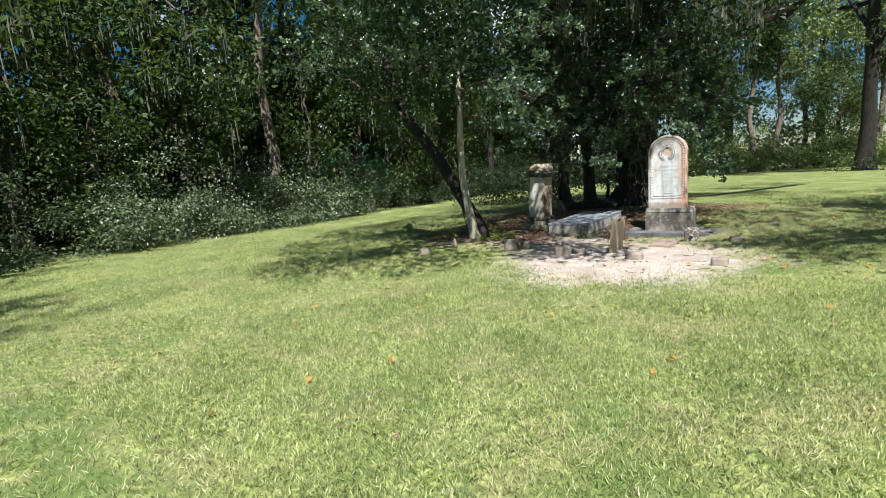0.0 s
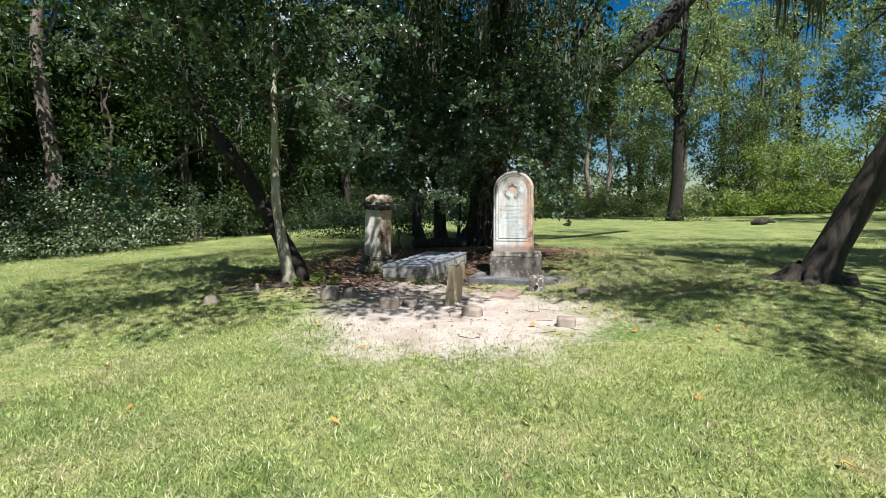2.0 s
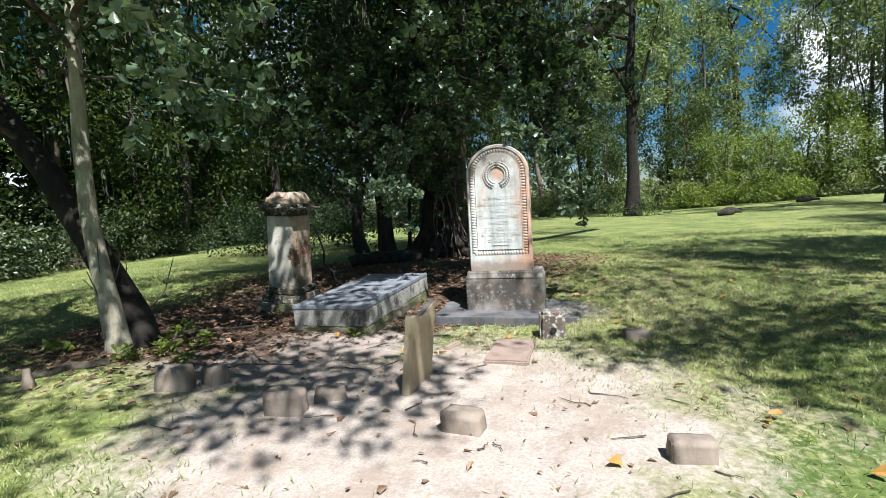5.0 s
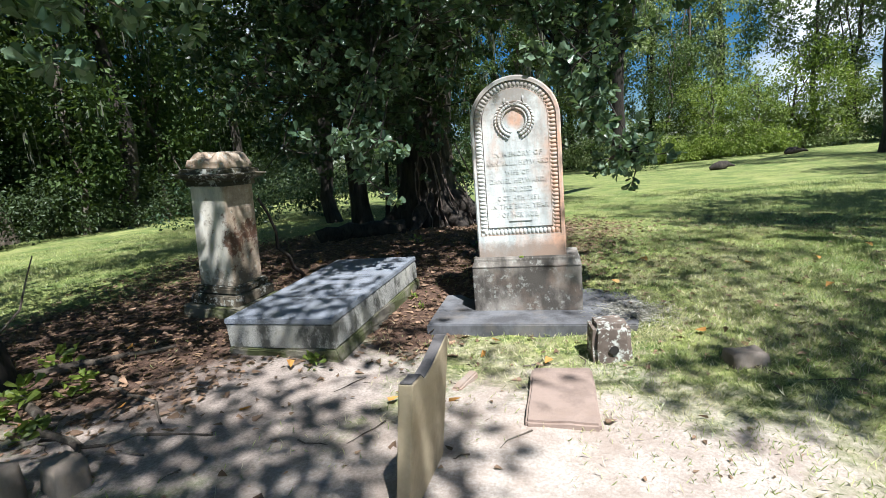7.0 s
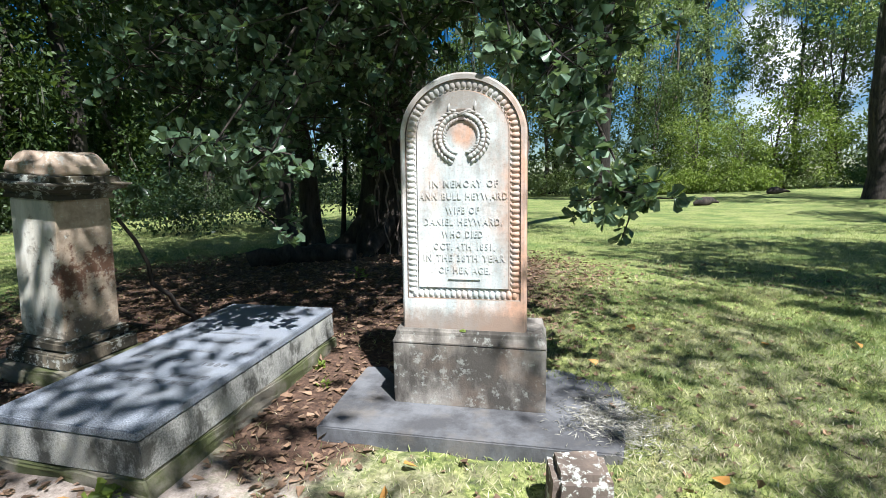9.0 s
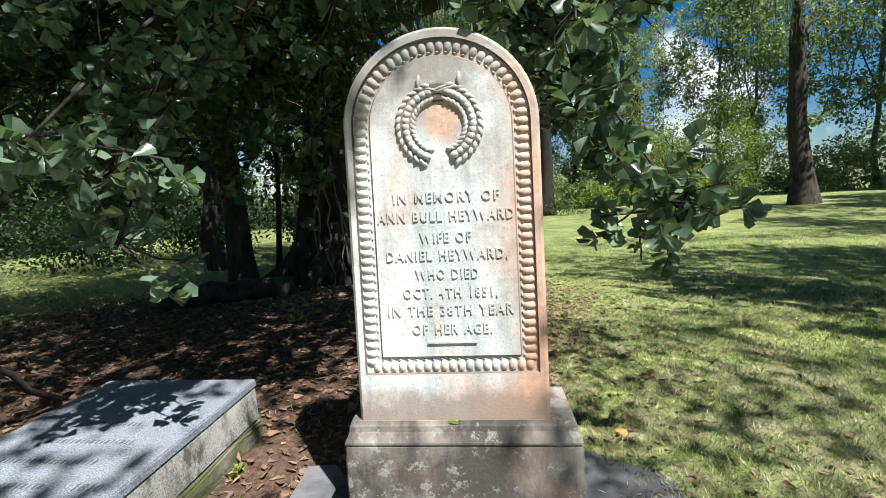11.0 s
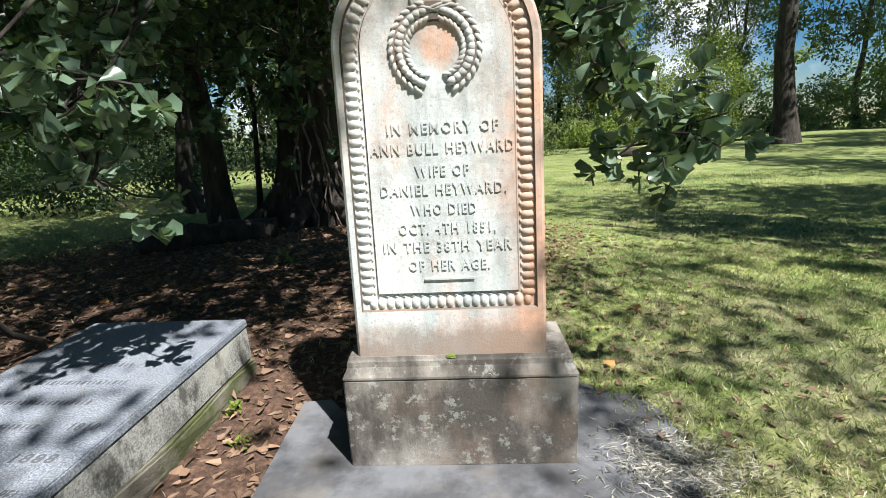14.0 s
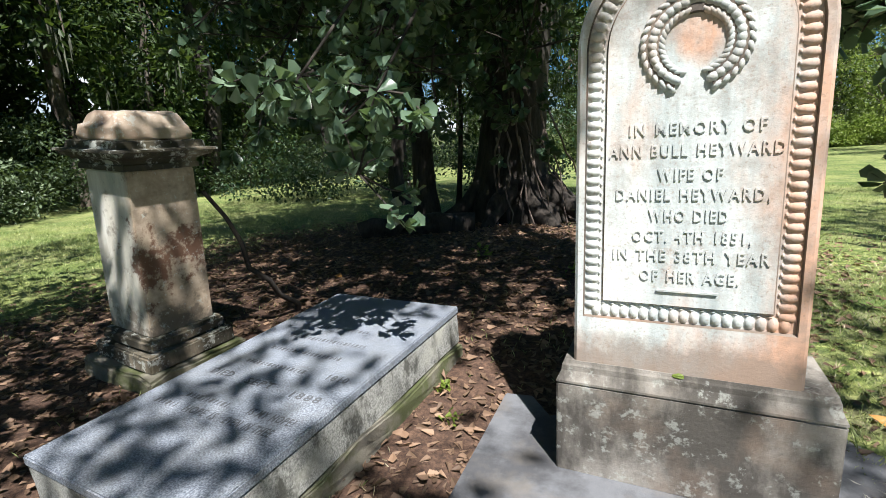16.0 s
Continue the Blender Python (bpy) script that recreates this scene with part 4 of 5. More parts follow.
# crown proper, plus unseen clumps added to shade graves, pedestal, litter and limb
crown_at = np.concatenate([shade_canopy(9, -4.6, -2.2, 0.4, 1.8, 67), shade_canopy(2, -2.1, -0.9, -0.5, 1.2, 71), shade_canopy(90, -13, -2.5, 5, 14, 68, 7, 10), open_gap(shell(84, (0.2, -0.8, 7.5), (3.0, 1.8, 0.8), 36, -0.9)), shell(250, (-3.4, 6.6, 8.8), (5.0, 5.2, 4.4), 3, -0.75), shell(60, (-3.6, 0.9, 7.7), (2.6, 1.8, 0.7), 39, -0.9), shell(80, (-2.2, 1.8, 8.6), (4.2, 2.4, 0.9), 6, -0.9), shell(90, (-2.5, 4.2, 5.2), (4.0, 2.6, 1.8), 4, -0.9), shell(46, (3.6, 7.2, 11.4), (2.8, 1.7, 1.0), 70, -0.9), shell(26, (4.6, 12.5, 11.4), (2.6, 2.0, 1.2), 8, -0.8), shell(110, (-3.6, 5.4, 4.2), (3.4, 1.9, 2.0), 9, -1)])
part("crown", mesh_from("oak_crown", *local(clumps(crown_at, 0.85, 70, 0.17, 5), OAK)), M["oak_leaf"], oak, "dense glossy foliage coloured dark for shade, with unseen clumps added to cast shade")
moss_at = np.concatenate([shell(240, (-2.6, 6.6, 6.8), (3.6, 4.8, 2.6), 13, -0.9), limb_line[12:] - (0, 0, 0.2)])
part("moss", mesh_from("oak_moss", *local(strands(np.repeat(moss_at, 12, 0) + rng.normal(0, 0.07, (len(moss_at) * 12, 3)), 0.85, 0.02, 4), OAK)), M["moss"], oak, "grey hanging moss")

# branches of the oak that droop over the graves
DROOP = [(-1.19, -0.1, 1.8), (-1.15, 0.2, 1.38), (-0.95, 0.1, 1.74), (-1.3, 0.3, 1.66), (-1.64, 0.5, 2.5), (-0.83, 0.9, 2.57), (-0.46, -0.3, 3.46), (0.45, 0.8, 2.95), (1.05, 0.5, 1.72), (1.15, 0.4, 1.5), (0.55, 0.35, 2.35), (0.95, 0.7, 2.05), (1.2, 0.45, 1.45), (0.9, 0.6, 1.95), (0.85, 0.5, 2.3), (1.3, 0.5, 1.42)]
r = np.random.default_rng(5)
DROOP += [tuple(v) for v in r.uniform((-3.6, 0.9, 1.7), (-0.9, 3.2, 4.0), (30, 3))]
DROOP += [tuple(v) for v in r.uniform((0.8, 0.6, 2.3), (1.3, 1.5, 3.6), (7, 3))]
DROOP += [tuple(v) for v in r.uniform((-0.6, 0.5, 2.6), (1.0, 2.0, 4.0), (12, 3))]
for n, e in enumerate(DROOP):
    e = np.array(e)
    start = e * (0.55, 0.45, 0) + OAK * (0.45, 0.55, 0) + (0, 0, max(4.2, e[2] + 1.6) + 0.25 * (n % 4))
    line = bend(start, e, 8, 0.35, 0.14, 100 + n)
    limb = part("drooping_branch", mesh_from("branch", *local(tube(line, np.linspace(0.03, 0.006, 8), 5, 0, 0.03, n), OAK), True), M["oak_bark"], oak)
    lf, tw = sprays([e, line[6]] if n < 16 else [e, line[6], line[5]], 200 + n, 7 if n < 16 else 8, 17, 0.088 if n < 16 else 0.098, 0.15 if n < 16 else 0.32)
    # branches after the first sixteen take the shaded copy of the leaf
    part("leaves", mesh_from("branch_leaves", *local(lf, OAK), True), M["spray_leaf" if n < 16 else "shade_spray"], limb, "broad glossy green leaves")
    part("twig_spray", mesh_from("branch_twigs", *local(tw, OAK)), M["oak_bark"], limb)

# slim trees beside the oak
for n, (x, y, r0, h, lean) in enumerate(((-3.9, 6.4, 0.2, 7.0, -0.3), (-3.5, 6.8, 0.05, 5.0, 0.35), (-6.2, 9.5, 0.17, 8.0, 0.2), (-7.6, 12.0, 0.2, 9.0, -0.2), (-4.9, 12.5, 0.16, 8.0, 0.3))):
    b = np.array((x, y, float(g(x, y))))
    t = tree_thing("slim_tree", b, "slim dark tree trunk standing in the oak's shade", "tree", "slim trees by the oak")
    line = bend(b - (0, 0, 0.1), b + (lean, 0.1, h), 10, 0, 0.25, 70 + n)
    part("trunk", mesh_from("slim_trunk", *local(tube(line, np.concatenate([[r0 * 1.5, r0 * 1.15], np.linspace(r0, r0 * 0.4, 8)]), 10, 0.03, 0.05, n), b), True), M["oak_bark"], t)
    part("crown", mesh_from("slim_crown", *local(clumps(shell(30, line[-1], (1.6, 1.6, 1.5), 90 + n, -0.9), 0.6, 60, 0.16, n), b)), M["oak_leaf"], t)

# log on the litter in front of the oak
log = part("fallen_log", mesh_from("fallen_log", *tube(bend((-3.9, 4.1, float(g(-3.9, 4.1)) + 0.10), (-2.5, 5.2, float(g(-2.5, 5.2)) + 0.10), 9, 0.02, 0.12, 4), np.linspace(0.15, 0.19, 9), 12, 0.04, 0.06, 4), True), M["oak_bark"])
tagged(log, "dark rotten log lying on brown leaf litter", "log")

# dead wood lying on the far lawn
for n, (x, y, ln) in enumerate(((9.2, 24.4, 1.3), (16.5, 33.5, 1.5))):
    z = float(g(x, y))
    ob = part("dead_stump", mesh_from("dead_stump", *tube(bend((x - ln / 2, y, z + 0.08), (x + ln / 2, y + 0.3, z + 0.14), 7, 0.12, 0.1, 850 + n), (0.1, 0.2, 0.26, 0.24, 0.17, 0.1, 0.05), 10, 0.06, 0.1, n), True), M["oak_bark"])
    tagged(ob, "dark broken wood lying on the far lawn", "dead wood", "dead wood on the lawn")

# bare stick leaning on the pedestal
stick = part("dead_branch", mesh_from("dead_branch", *tube(bend((-2.62, 1.25, 0.16), (-2.52, 0.42, 1.28), 8, -0.08, 0.1, 12), np.linspace(0.026, 0.014, 8), 7, 0, 0.06, 3), True), M["oak_bark"])
tagged(stick, "bare dark dead branch leaning against the pedestal", "branch")

# thin vines and roots hanging down the oak's trunk
for n in range(11):
    a = -1.9 + 0.17 * n
    top_at = np.array((-2.35 + 0.62 * math.cos(a), 7.1 + 0.62 * math.sin(a), 1.6 + 0.25 * (n % 4)))
    foot = np.array((-2.35 + (1.15 + 0.1 * (n % 3)) * math.cos(a + 0.15), 7.1 + 1.15 * math.sin(a + 0.15), 0.1))
    part("vine", mesh_from("vine", *local(tube(bend(top_at, foot, 9, -0.06, 0.16, 840 + n), np.linspace(0.022, 0.012, 9), 6, 0, 0.06, n), OAK), True), M["pine_bark"], oak, "thin pale vine")

# twin tree at the edge of the sand: a pale straight stem and a thick leaning one
TWIN = np.array((-3.6, -1.9, float(g(-3.6, -1.9))))
twin = tree_thing("twin_tree", TWIN, "tree with a pale slender stem and a dark leaning stem")
pale = [(-3.34, -2.06, 0.0), (-3.40, -2.04, 0.3), (-3.53, -2.02, 0.9), (-3.667, -1.985, 1.55), (-3.68, -1.97, 2.3), (-3.66, -1.95, 2.9), (-3.7, -1.85, 4.2), (-3.6, -1.7, 5.6)]
part("pale_stem", mesh_from("pale_stem", *local(tube(pale, [0.17, 0.12, 0.095, 0.085, 0.075, 0.07, 0.055, 0.03], 12, 0.02, 0.04, 2), TWIN), True), M["pale_bark"], twin, "pale lichen-grey stem")
dark = [(-3.28, -1.84, 0.0), (-3.40, -1.80, 0.42), (-3.95, -1.75, 1.2), (-4.6, -1.7, 2.1), (-5.4, -1.7, 3.05), (-6.0, -1.65, 3.85), (-6.2, -1.6, 4.8), (-6.25, -1.5, 6.4)]
part("dark_stem", mesh_from("dark_stem", *local(tube(dark, [0.2, 0.165, 0.15, 0.14, 0.135, 0.13, 0.11, 0.06], 12, 0.03, 0.05, 3), TWIN), True), M["black_bark"], twin, "dark leaning stem")
for k, (a, b, r0) in enumerate((((-3.6, -1.75, 5.4), (0.6, -4.8, 7.2), 0.04), ((-3.74, -1.85, 3.6), (-1.25, -3.1, 3.0), 0.035), ((-3.76, -1.8, 4.0), (-1.3, -2.0, 4.3), 0.04), ((-5.4, -1.7, 3.05), (-7.4, -3.4, 4.6), 0.05), ((-5.8, -1.65, 3.6), (-4.6, -4.6, 4.6), 0.05), ((-3.72, -1.85, 3.2), (-3.2, -4.2, 4.0), 0.035), ((-6.0, -1.65, 3.9), (-6.3, 1.0, 5.0), 0.05))):
    limb = part("branch", mesh_from("twin_branch", *local(tube(bend(a, b, 8, 0.3, 0.12, 300 + k), np.linspace(r0, 0.008, 8), 6, 0, 0.04, k), TWIN), True), M["grey_bark"], twin)
    ends = [np.array(b)] + list(bend(a, b, 8, 0.3, 0.12, 300 + k)[4:7]) + [np.array(b) + r.normal(0, 0.5, 3) * (1, 1, 0.4) for _ in range(4)]
    lf, tw = sprays(ends, 320 + k, 5, 13, 0.10, 0.32)
    part("leaves", mesh_from("twin_leaves", *local(lf, TWIN), True), M["spray_leaf"], limb, "broad glossy green leaves")
    part("twig_spray", mesh_from("twin_twigs", *local(tw, TWIN)), M["grey_bark"], limb)
lf, tw = sprays([(-2.2, -1.8, 2.3), (-1.9, -2.0, 2.5), (-2.5, -1.6, 2.6), (-1.7, -1.6, 2.55), (-2.2, -1.4, 2.75), (-2.7, -2.0, 2.7), (-2.3, -2.2, 2.6), (-1.5, -1.8, 2.75), (-1.4, -2.0, 3.7), (-2.2, -2.6, 3.3), (-1.9, -1.6, 3.4)], 350, 5, 13, 0.11, 0.2)
limb = part("branch", mesh_from("twin_low_branch", *local(join([tube(bend((-3.66, -1.95, 3.0), (-1.7, -1.7, 2.45), 7, 0.2, 0.08, 9), np.linspace(0.02, 0.006, 7), 5), tube(bend((-3.68, -1.9, 3.4), (-1.4, -2.0, 3.6), 7, 0.15, 0.08, 10), np.linspace(0.02, 0.006, 7), 5)]), TWIN), True), M["grey_bark"], twin)
part("leaves", mesh_from("twin_low_leaves", *local(lf, TWIN), True), M["spray_leaf"], limb, "broad glossy green leaves")
low_ends = np.array((-4.0, -4.3, 1.75)) + r.uniform((-0.55, -0.5, -0.3), (0.55, 0.5, 0.35), (9, 3))
lf, tw = sprays(low_ends, 360, 6, 16, 0.075, 0.22)
limb = part("branch", mesh_from("twin_hanging_branch", *local(tube(bend((-4.9, -1.75, 2.5), (-4.0, -4.3, 1.8), 8, 0.4, 0.1, 12), np.linspace(0.035, 0.006, 8), 6), TWIN), True), M["grey_bark"], twin)
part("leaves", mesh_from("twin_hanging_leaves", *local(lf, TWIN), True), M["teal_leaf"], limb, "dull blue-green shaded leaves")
part("twig_spray", mesh_from("twin_hanging_twigs", *local(tw, TWIN)), M["grey_bark"], limb)
# the high clumps over open ground are unseen, added to cast shade
crown_at = np.concatenate([open_gap(shell(90, (-4.8, -1.6, 6.4), (3.8, 2.8, 1.8), 21, -0.8)), shade_canopy(45, -7.0, -2.0, -6.2, -3.2, 62), open_gap(shell(60, (-3.0, -6.1, 6.8), (3.6, 1.7, 0.7), 22, -0.9)), shell(46, (-4.9, -1.9, 4.4), (2.2, 1.5, 1.2), 23, -1), open_gap(shell(36, (-3.9, -3.0, 5.2), (1.8, 1.2, 0.8), 24, -1)), open_gap(shell(27, (0.7, -4.6, 7.3), (2.3, 1.5, 0.7), 35, -0.9)), open_gap(shell(48, (1.9, -6.0, 7.3), (1.6, 0.8, 0.5), 38, -0.9))])
part("crown", mesh_from("twin_crown", *local(clumps(crown_at, 0.7, 70, 0.15, 25), TWIN)), M["oak_leaf"], twin, "dense dark green foliage with unseen clumps added for shade")
for k in range(9):
    b = np.array((-3.5, -1.9, 0.25)) + np.append(r.normal(0, 0.16, 2), 0)
    part("sucker_shoot", mesh_from("sucker", *local(tube(bend(b, b + r.normal(0, 0.25, 3) * (1, 1, 0) + (0, 0, r.uniform(0.5, 1.2)), 5, 0, 0.08, k), np.linspace(0.012, 0.004, 5), 5), TWIN)), M["grey_bark"], twin)

# leaning tree on the lawn
LEANER = np.array((5.3, 0.35, float(g(5.3, 0.35))))
leaner = tree_thing("leaning_tree", LEANER, "dark rough-barked tree leaning steeply over the lawn with bare roots")
stem = [(5.15, 0.4, 0.0), (5.22, 0.38, 0.25), (5.38, 0.36, 0.75), (5.68, 0.32, 1.5), (6.02, 0.25, 2.3), (6.45, 0.1, 3.2), (6.95, -0.3, 4.4), (7.4, -1.0, 6.0)]
chunks = [tube(stem, [0.38, 0.28, 0.225, 0.205, 0.2, 0.2, 0.19, 0.12], 14, 0.04, 0.05, 6)]
for k, (b, r0) in enumerate((((8.5, -5.5, 7.0), 0.12), ((8.6, 3.0, 7.6), 0.09))):
    chunks.append(tube(bend((6.85, -0.25, 4.2), b, 8, 0.4, 0.2, 400 + k), np.linspace(r0, 0.03, 8), 8, 0, 0.05, k))
for k, (dx, dy) in enumerate(((-1.3, 0.15), (-1.0, -0.3), (-0.9, 0.6), (-0.4, -0.8), (0.7, -0.5), (0.9, 0.4), (-0.2, 0.9))):
    e = (5.2 + dx, 0.4 + dy)
    chunks.append(tube(bend((5.2 + dx * 0.15, 0.4 + dy * 0.15, 0.42), (*e, float(g(*e)) - 0.03), 7, -0.12, 0.1, 420 + k), np.linspace(0.15, 0.025, 7), 7, 0, 0.06, k))
part("trunk", mesh_from("leaner_trunk", *local(join(chunks), LEANER), True), M["oak_bark"], leaner, "dark rough bark")
# mostly clumps out of view, added for shade bands on the lawn
part("crown", mesh_from("leaner_crown", *local(clumps(open_gap(np.concatenate([shade_canopy(60, 2.0, 7.0, -5.5, 0.5, 63), shade_canopy(46, 0.5, 10.0, 4.0, 6.5, 64), shade_canopy(40, 2.0, 12.0, 8.0, 9.8, 65), shade_canopy(40, 3.0, 14.0, 11.5, 13.0, 66), shell(100, (7.0, -5.3, 7.2), (2.6, 2.3, 0.9), 31, -0.9), shell(34, (5.4, -1.9, 7.3), (2.2, 1.7, 0.7), 37, -0.9), shell(56, (8.0, 2.6, 7.6), (3.2, 2.4, 1.2), 32, -0.9)])), 0.55, 70, 0.14, 33), LEANER)), M["oak_leaf"], leaner, "dense dark green foliage with unseen clumps added for shade")
moss_at = shell(60, (6.6, 1.6, 6.6), (2.6, 2.4, 0.8), 34, -0.9)
part("moss", mesh_from("leaner_moss", *local(strands(np.repeat(moss_at, 14, 0) + rng.normal(0, 0.07, (len(moss_at) * 14, 3)), 1.1, 0.02, 5), LEANER)), M["moss"], leaner, "grey hanging moss")

# ---------------------------------------------------------------- woods round the lawn
def wood_tree(name, label, height, r0, low, spread, n, seed, bark, leaf, size=0.27, moss=0):
    """A tall tree at the origin, to be copied."""
    ob = thing(name, pose(0, 0, 0), label, "tree", "trees of the wood")
    q = np.random.default_rng(seed)
    line = bend((0, 0, -0.2), (q.normal(0, 0.5), q.normal(0, 0.5), height * 0.93), 12, 0, 0.5, seed)
    stem = tube(line, np.concatenate([[r0 * 1.6, r0 * 1.1], np.linspace(r0, r0 * 0.25, 10)]), 10, 0.03, 0.04, seed)
    part("trunk", mesh_from(name + "_trunk", *stem, True), bark, ob)
    c = shell(n, (0, 0, height * (0.5 + low / 2)), (spread, spread, height * (1 - low) / 2), seed, -1)
    for k in range(7):
        s = line[4 + k % 7]
        part("limb", mesh_from(name + "_limb", *tube(bend(s, c[k * 5], 6, 0.2, 0.3, seed + k), np.linspace(r0 * 0.4, 0.02, 6), 6, 0, 0.04, k), True), bark, ob)
    part("crown", mesh_from(name + "_crown", *clumps(c, 0.95, 64, size, seed + 5)), leaf, ob)
    if moss:
        part("moss", mesh_from(name + "_moss", *strands(np.repeat(c[: len(c) * 2 // 3], moss, 0) + q.normal(0, 0.14, (len(c) * 2 // 3 * moss, 3)), 1.2, 0.026, seed)), M["moss"], ob)
    return ob


KINDS = [wood_tree("broadleaf_tree", "tall dark green broadleaf tree at the wood's edge", 13, 0.22, 0.18, 3.2, 90, 501, M["grey_bark"], M["wood_leaf"], 0.27, 5),
         wood_tree("broadleaf_tree", "tall leafy tree hung with grey moss", 16, 0.28, 0.3, 3.6, 95, 502, M["oak_bark"], M["wood_leaf"], 0.3, 10),
         wood_tree("pine_tree", "tall bare-stemmed pine with a high crown", 20, 0.25, 0.5, 2.6, 80, 503, M["pine_bark"], M["wood_leaf"], 0.3),
         wood_tree("young_tree", "young leafy tree under the taller ones", 8, 0.12, 0.12, 2.2, 80, 504, M["grey_bark"], M["wood_leaf"], 0.22),
         wood_tree("young_tree", "light green young tree in sunshine", 7, 0.1, 0.08, 2.2, 75, 505, M["grey_bark"], M["bright_leaf"], 0.22)]
# the far kinds wear the paler leaf that has sun in its colour
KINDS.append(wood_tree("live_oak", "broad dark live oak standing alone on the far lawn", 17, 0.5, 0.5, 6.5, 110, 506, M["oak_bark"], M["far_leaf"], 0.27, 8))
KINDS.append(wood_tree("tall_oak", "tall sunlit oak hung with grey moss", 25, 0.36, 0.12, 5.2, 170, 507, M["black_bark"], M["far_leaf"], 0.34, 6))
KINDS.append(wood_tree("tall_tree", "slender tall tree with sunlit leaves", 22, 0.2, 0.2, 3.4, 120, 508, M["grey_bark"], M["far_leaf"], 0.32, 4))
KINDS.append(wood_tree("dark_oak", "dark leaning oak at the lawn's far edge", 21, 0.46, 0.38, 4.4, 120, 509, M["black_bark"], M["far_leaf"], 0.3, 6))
# the first four are unseen, added to hold sky light off the clearing
SPOTS = [(6, 21, -23), (6, 24, -7), (6, 2, -25), (6, -10, -21), (5, 17.6, 25.5), (8, 4.9, 33.0), (6, 17, 51), (7, 22.5, 46), (7, 13, 47.5), (7, 0.8, 45), (6, 10.5, 50), (7, 25, 44.5), (6, 2.0, 52), (7, 35, 38), (6, 37, 27), (7, 6.5, 47), (6, -5.5, 50), (2, -16.7, 0.8), (2, -20.0, -4.0), (1, -19, 4), (0, -17.4, -2.5), (0, -18.5, 8.5), (1, -18, 13), (0, -19.5, 18), (1, -19, 23), (3, -17, 3.5), (3, -17, -5.5), (3, -17.4, 10.5), (3, -18.5, 16), (0, -18, -9), (1, -21, -13), (3, -16.6, -11), (0, -20, 1), (1, -22, 10), (0, -21, -7), (1, -16.5, 29),
         (0, -14, 33), (1, -10, 38), (3, -12, 34), (0, -7.5, 42), (3, -6, 40), (2, -2.6, 42), (2, -1.0, 44), (3, 3.5, 43.5), (4, 13, 42.5), (4, 16.5, 42), (4, 23, 41.5), (7, 26.5, 41.5), (4, 20.5, 41.5), (3, 10.5, 43.5),
         (7, 31, 38), (7, 34, 31), (4, 31, 34), (0, 33, 23), (1, 34, 14), (2, 31, 18), (0, 32, 4), (1, 30, -6), (0, -14, 46), (1, -21, 38), (0, -25, 28), (1, -25, 17), (0, -25, 8), (1, -26, -2), (0, -25, -10),
         # unseen trees, added to lay bands of shade over the lawn
         (1, 11.5, 0.5), (0, 18, 9.5), (0, 22, 19)]
q = np.random.default_rng(77)
used = set()
for kind, x, y in SPOTS:
    m = pose(x, y, float(g(np.float64(x), np.float64(y))), 0, 0, q.uniform(0, 360))
    if kind not in used:
        KINDS[kind].matrix_basis = m
        used.add(kind)
        continue
    ob = copy_thing(KINDS[kind], m)
    s = q.uniform(0.85, 1.2)
    ob.scale = (s, s, s * q.uniform(0.95, 1.1))


def thicket(name, line, depth, high, n, each, size, seed, material, label):
    """Leafy undergrowth along a line of the plan."""
    w = np.random.default_rng(seed)
    p = np.asarray(line, float)
    k = w.uniform(0, len(p) - 1.001, n)
    i = k.astype(int)
    c = p[i] + (p[i + 1] - p[i]) * (k - i)[:, None]
    d = p[i + 1] - p[i]
    d = np.stack([-d[:, 1], d[:, 0]], -1) / np.linalg.norm(d, axis=1)[:, None]
    back_off = w.uniform(0, 1, n) ** 1.3
    c = c + d * (back_off * depth)[:, None] + w.normal(0, 0.5, (n, 2))
    top = high * (0.35 + 0.65 * back_off) * (0.7 + 0.5 * np.sin(k * 9.0) * np.sin(k * 23.0))
    z = g(c[:, 0], c[:, 1]) + 0.25 + w.uniform(0, 1, n) * np.abs(top)
    ob = part(name, mesh_from(name, *clumps(np.column_stack([c, z]), 0.7, each, size, seed)), material)
    return tagged(ob, label, "undergrowth", kind="stuff")


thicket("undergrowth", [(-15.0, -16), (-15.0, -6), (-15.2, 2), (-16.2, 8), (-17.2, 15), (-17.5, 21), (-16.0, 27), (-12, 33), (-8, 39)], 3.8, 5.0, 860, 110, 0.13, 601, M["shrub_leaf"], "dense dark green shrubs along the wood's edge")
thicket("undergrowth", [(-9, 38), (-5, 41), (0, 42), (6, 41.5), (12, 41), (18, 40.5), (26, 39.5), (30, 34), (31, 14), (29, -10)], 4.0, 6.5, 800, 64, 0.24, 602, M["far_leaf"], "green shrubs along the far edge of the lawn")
thicket("undergrowth", [(9, 39.5), (13, 39.2), (19, 38.8)], 2.0, 4.0, 110, 90, 0.22, 603, M["bright_leaf"], "sunny yellow-green shrubs beyond the lawn")
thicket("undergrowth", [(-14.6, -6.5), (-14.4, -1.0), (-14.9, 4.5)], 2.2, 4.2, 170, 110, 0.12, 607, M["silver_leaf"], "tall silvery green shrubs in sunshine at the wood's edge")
thicket("undergrowth", [(3.8, 31.8), (6.2, 31.6)], 0.8, 1.0, 16, 60, 0.14, 608, M["wood_leaf"], "low bushes round the foot of a dark oak")
# the dark leaf colour stands in for shade behind the oak
thicket("undergrowth", [(-2.6, 13.5), (-5.5, 12.0), (-9.0, 10.5), (-11.0, 9.0)], -3.0, 3.4, 90, 100, 0.14, 606, M["oak_leaf"], "dark shrubs in the shade behind the oak")
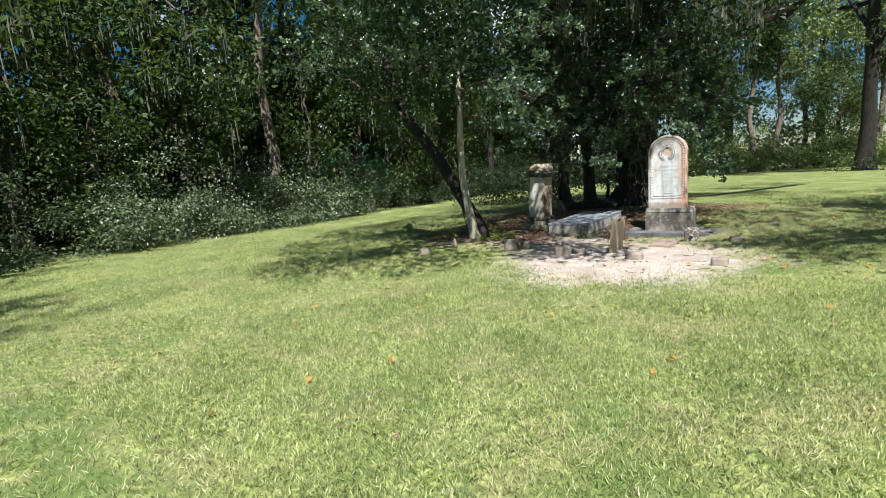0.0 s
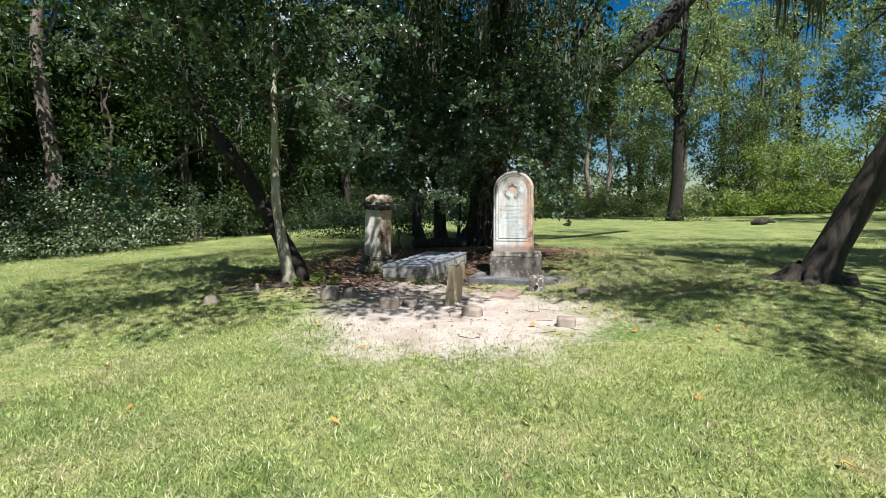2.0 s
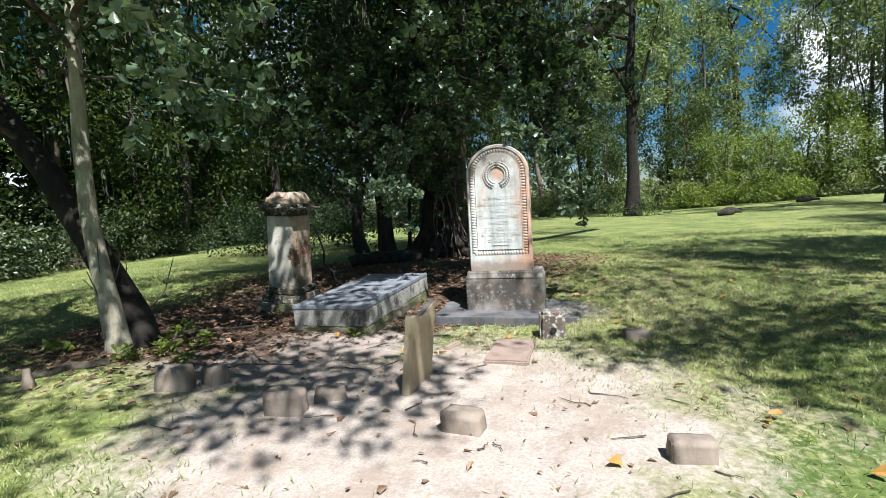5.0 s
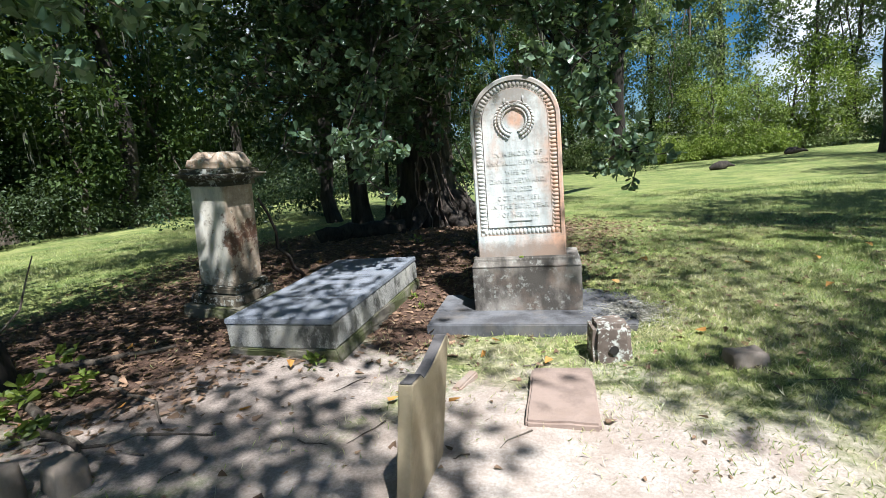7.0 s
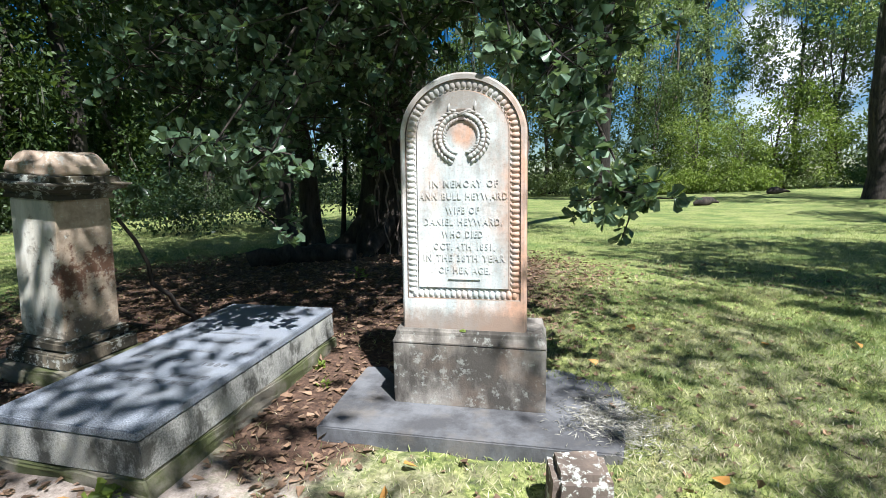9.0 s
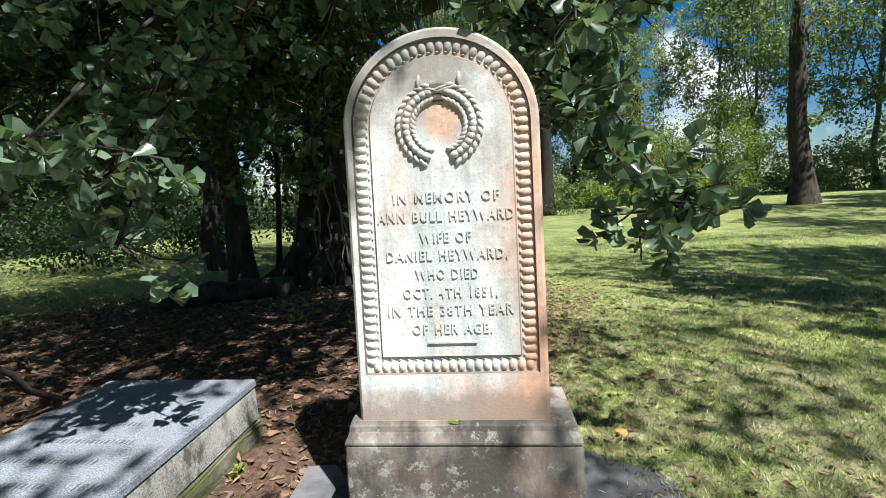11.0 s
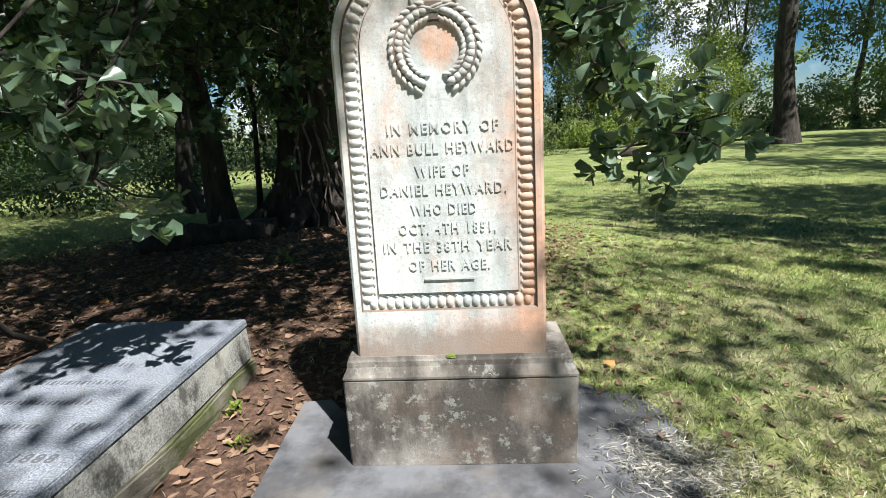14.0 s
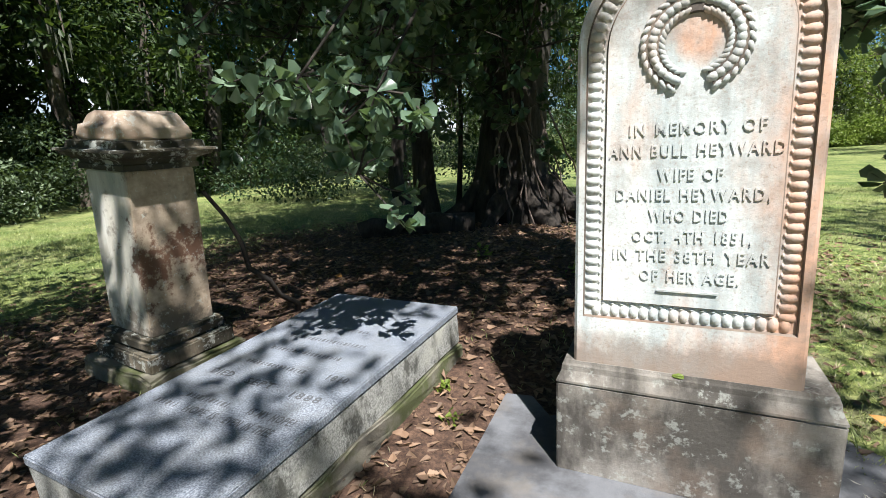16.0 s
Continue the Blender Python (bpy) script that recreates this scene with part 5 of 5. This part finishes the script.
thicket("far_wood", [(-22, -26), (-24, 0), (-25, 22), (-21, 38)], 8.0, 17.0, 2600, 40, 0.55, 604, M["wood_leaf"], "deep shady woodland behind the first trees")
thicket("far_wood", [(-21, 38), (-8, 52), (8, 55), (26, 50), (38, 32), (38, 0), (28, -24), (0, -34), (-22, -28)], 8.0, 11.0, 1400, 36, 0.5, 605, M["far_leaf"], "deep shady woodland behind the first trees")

# ---------------------------------------------------------------- grass and leaves on the ground
def zone(x, y, cx, cy, rx, ry):
    return 1 - np.sqrt(((x - cx) / rx) ** 2 + ((y - cy) / ry) ** 2)


def bare(x, y):
    """How bare the soil is: above 0.25 no grass."""
    s = np.maximum(zone(x, y, 0.2, -2.9, 2.5, 2.4), zone(x, y, -1.75, -1.45, 2.2, 1.8))
    l = np.maximum.reduce([zone(x, y, -0.75, 0.25, 0.75, 1.15), zone(x, y, -2.3, 3.6, 4.1, 4.6), zone(x, y, -3.6, -0.6, 2.2, 2.4)])
    return np.maximum(s, l)


def blades(name, x0, x1, y0, y1, n, tall, wide, seed):
    w = np.random.default_rng(seed)
    x, y = w.uniform(x0, x1, n), w.uniform(y0, y1, n)
    keep = bare(x, y) + w.normal(0, 0.27, n) < 0.10
    x, y = x[keep], y[keep]
    n = len(x)
    at = np.column_stack([x, y, g(x, y) - 0.004])
    way = np.column_stack([w.normal(0, 0.75, n), w.normal(0, 0.75, n), np.full(n, 1.0)])
    return leaf_set(at, way, tall * w.uniform(0.4, 1.25, n), wide, False, seed, 0.0)


straw = part("dry_grass", mesh_from("dry_grass", *join([blades("s", -1.0, 2.6, -2.6, 0.2, 9000, 0.05, 0.08, 711), blades("s", 0.8, 5.0, -3.0, 4.0, 9000, 0.05, 0.085, 712), blades("s", -8, 6, -11, -4, 22000, 0.055, 0.07, 713)])), M["straw"])
tagged(straw, "pale dry straw-coloured blades in the lawn", "grass", kind="stuff")
lawn = part("grass", mesh_from("grass", *join([blades("g", -8.5, 6, -11.5, -4, 95000, 0.062, 0.09, 701), blades("g", -2.5, 5.0, -10.0, -3.6, 125000, 0.06, 0.10, 705), blades("g", -6, 5.5, -4, 3, 62000, 0.05, 0.10, 702), blades("g", 0.6, 3.8, -2.2, 3.2, 60000, 0.042, 0.10, 706), blades("g", -14, 13, 3, 14, 52000, 0.07, 0.12, 703), blades("g", -14, -6, -10, 4, 40000, 0.07, 0.12, 704)])), M["grass"])
tagged(lawn, "short pale green lawn grass with dry blades", "grass", kind="stuff")


def litter(n, x0, x1, y0, y1, size, seed, inside):
    w = np.random.default_rng(seed)
    x, y = w.uniform(x0, x1, n), w.uniform(y0, y1, n)
    if inside:
        l = np.maximum.reduce([zone(x, y, -0.75, 0.25, 0.75, 1.15), zone(x, y, -2.3, 3.6, 4.1, 4.6), zone(x, y, -3.6, -0.6, 2.2, 2.4)]) + w.normal(0, 0.12, n)
        x, y = x[l > 0.08], y[l > 0.08]
    n = len(x)
    at = np.column_stack([x, y, g(x, y) + 0.004 + w.uniform(0, 0.012, n)])
    way = np.column_stack([w.normal(0, 1, n), w.normal(0, 1, n), w.normal(0, 0.12, n)])
    return leaf_set(at, way, size * w.uniform(0.5, 1.3, n), 0.42, True, seed, 1.4)


fallen = part("leaf_litter", mesh_from("leaf_litter", *join([litter(36000, -6.5, 2, -3.2, 8.2, 0.062, 801, True), litter(900, -6, 5, -10, 4, 0.06, 802, False), litter(330, -3.5, 2.5, -4.2, 0.3, 0.034, 803, False), litter(1700, 0.9, 5.5, -1.0, 6, 0.05, 804, False)])), M["dead_leaf"])
tagged(fallen, "dry brown and orange fallen leaves on the ground", "fallen leaves", kind="stuff")


w = np.random.default_rng(811)
bright = []
for k in range(70):
    x, y = w.uniform(-3.0, 4.5), w.uniform(-9.5, 2.5)
    bright.append((x, y, float(g(x, y)) + 0.03))
pts = np.array(bright)
leaf_mesh = mesh_from("bright_leaf", *leaf_set(np.zeros((1, 3)), np.array([[1.0, 0.0, 0.05]]), 0.085, 0.5, True, 5, 1.6))
for x, y, z in bright:
    ob = part("fallen_leaf", leaf_mesh, M["orange_leaf"])
    ob.matrix_basis = pose(x, y, z, w.uniform(-25, 25), w.uniform(-25, 25), w.uniform(0, 360))
    tagged(ob, "single curled orange leaf lying on the grass", "leaf", "fallen orange leaves")

# bare roots and twigs on the soil by the twin tree
for n, (a, e, r0) in enumerate((((-2.9, -1.9), (-1.9, -2.35), 0.035), ((-2.6, -1.5), (-1.75, -1.95), 0.022), ((-2.3, -2.3), (-1.35, -2.0), 0.016), ((-3.1, -2.4), (-3.9, -3.2), 0.05), ((-3.2, -1.6), (-2.6, -0.9), 0.04))):
    line = bend((*a, float(g(*a)) + r0), (*e, float(g(*e)) + r0 * 0.2), 9, 0.01, 0.14, 830 + n)
    line[:, 2] = g(line[:, 0], line[:, 1]) + r0 * 0.5
    ob = part("surface_root", mesh_from("surface_root", *tube(line, np.linspace(r0, r0 * 0.35, 9), 7, 0, 0.08, n), True), M["grey_bark"])
    tagged(ob, "bare grey-brown root running over dry soil", "root", "surface roots")
for n in range(46):
    x, y = w.uniform(-2.5, 2.4), w.uniform(-4.3, 0.4)
    a, ln = w.uniform(0, 6.28), w.uniform(0.08, 0.3)
    line = bend((x, y, 0), (x + ln * math.cos(a), y + ln * math.sin(a), 0), 5, 0, 0.03, 860 + n)
    line[:, 2] = g(line[:, 0], line[:, 1]) + 0.012
    ob = part("twig", mesh_from("twig", *tube(line, np.linspace(0.005, 0.002, 5), 5, 0, 0.05, n), True), M["grey_bark"])
    tagged(ob, "thin dry twig lying on the sand", "twig", "dry twigs")


def weed(x, y, z, size, n, seed, label):
    v = np.random.default_rng(seed)
    at = np.column_stack([x + v.normal(0, size * 0.3, n), y + v.normal(0, size * 0.3, n), z + v.uniform(0, size * 0.8, n)])
    way = np.column_stack([v.normal(0, 1, n), v.normal(0, 1, n), v.uniform(0.1, 0.9, n)])
    ob = part("weed", mesh_from("weed", *leaf_set(at, way, size * v.uniform(0.3, 0.6, n), 0.5, True, seed, 0.8)), M["bright_leaf"])
    return tagged(ob, label, "weed", "small weeds", "stuff")


weed(-1.22, -1.06, 0.05, 0.12, 26, 901, "small bright green weed at the ledger tomb's foot")
weed(-0.92, 0.55, 0.09, 0.09, 18, 902, "small green weed beside the ledger tomb")
weed(-0.78, 0.3, 0.07, 0.08, 14, 903, "small green weed beside the ledger tomb")
for n, (x, y) in enumerate(((-2.9, -1.9), (-3.0, -2.3), (-2.75, -2.1), (-3.9, -2.3), (-3.2, -1.4), (-2.6, -1.75))):
    weed(x, y, float(g(x, y)), 0.17, 30, 920 + n, "low green seedlings round the twin tree's foot")
weed(-2.4, -2.2, 0.1, 0.14, 24, 904, "green seedling in the leaf litter")
weed(-0.5, 2.6, 0.25, 0.16, 24, 905, "green seedling in the leaf litter")
weed(-1.6, 3.1, 0.26, 0.15, 24, 906, "green seedling in the leaf litter")

# wisp of fallen grey moss on the slate slab
fm = np.column_stack([w.normal(1.17, 0.15, 3600), w.normal(0.08, 0.13, 3600), w.uniform(0.06, 0.13, 3600)])
fw = np.column_stack([w.normal(0, 1, 3600), w.normal(0, 1, 3600), w.normal(0, 0.2, 3600)])
wisp = part("moss_wisp", mesh_from("moss_wisp", *leaf_set(fm, fw, 0.05, 0.05, False, 911, 0.5)), M["dry_moss"])
tagged(wisp, "tangle of dry grey moss fallen on the slate slab", "moss", kind="stuff")

chip = part("stone_fragment", box(-0.035, 0.035, -0.14, 0.14, -0.02, 0.035, 0.012, 0.008, 3, 15), M["marble"])
chip.matrix_basis = pose(-0.05, -1.18, float(g(-0.05, -1.18)), 0, 0, -14)
tagged(chip, "long pale marble fragment lying in the sandy grass", "stone")
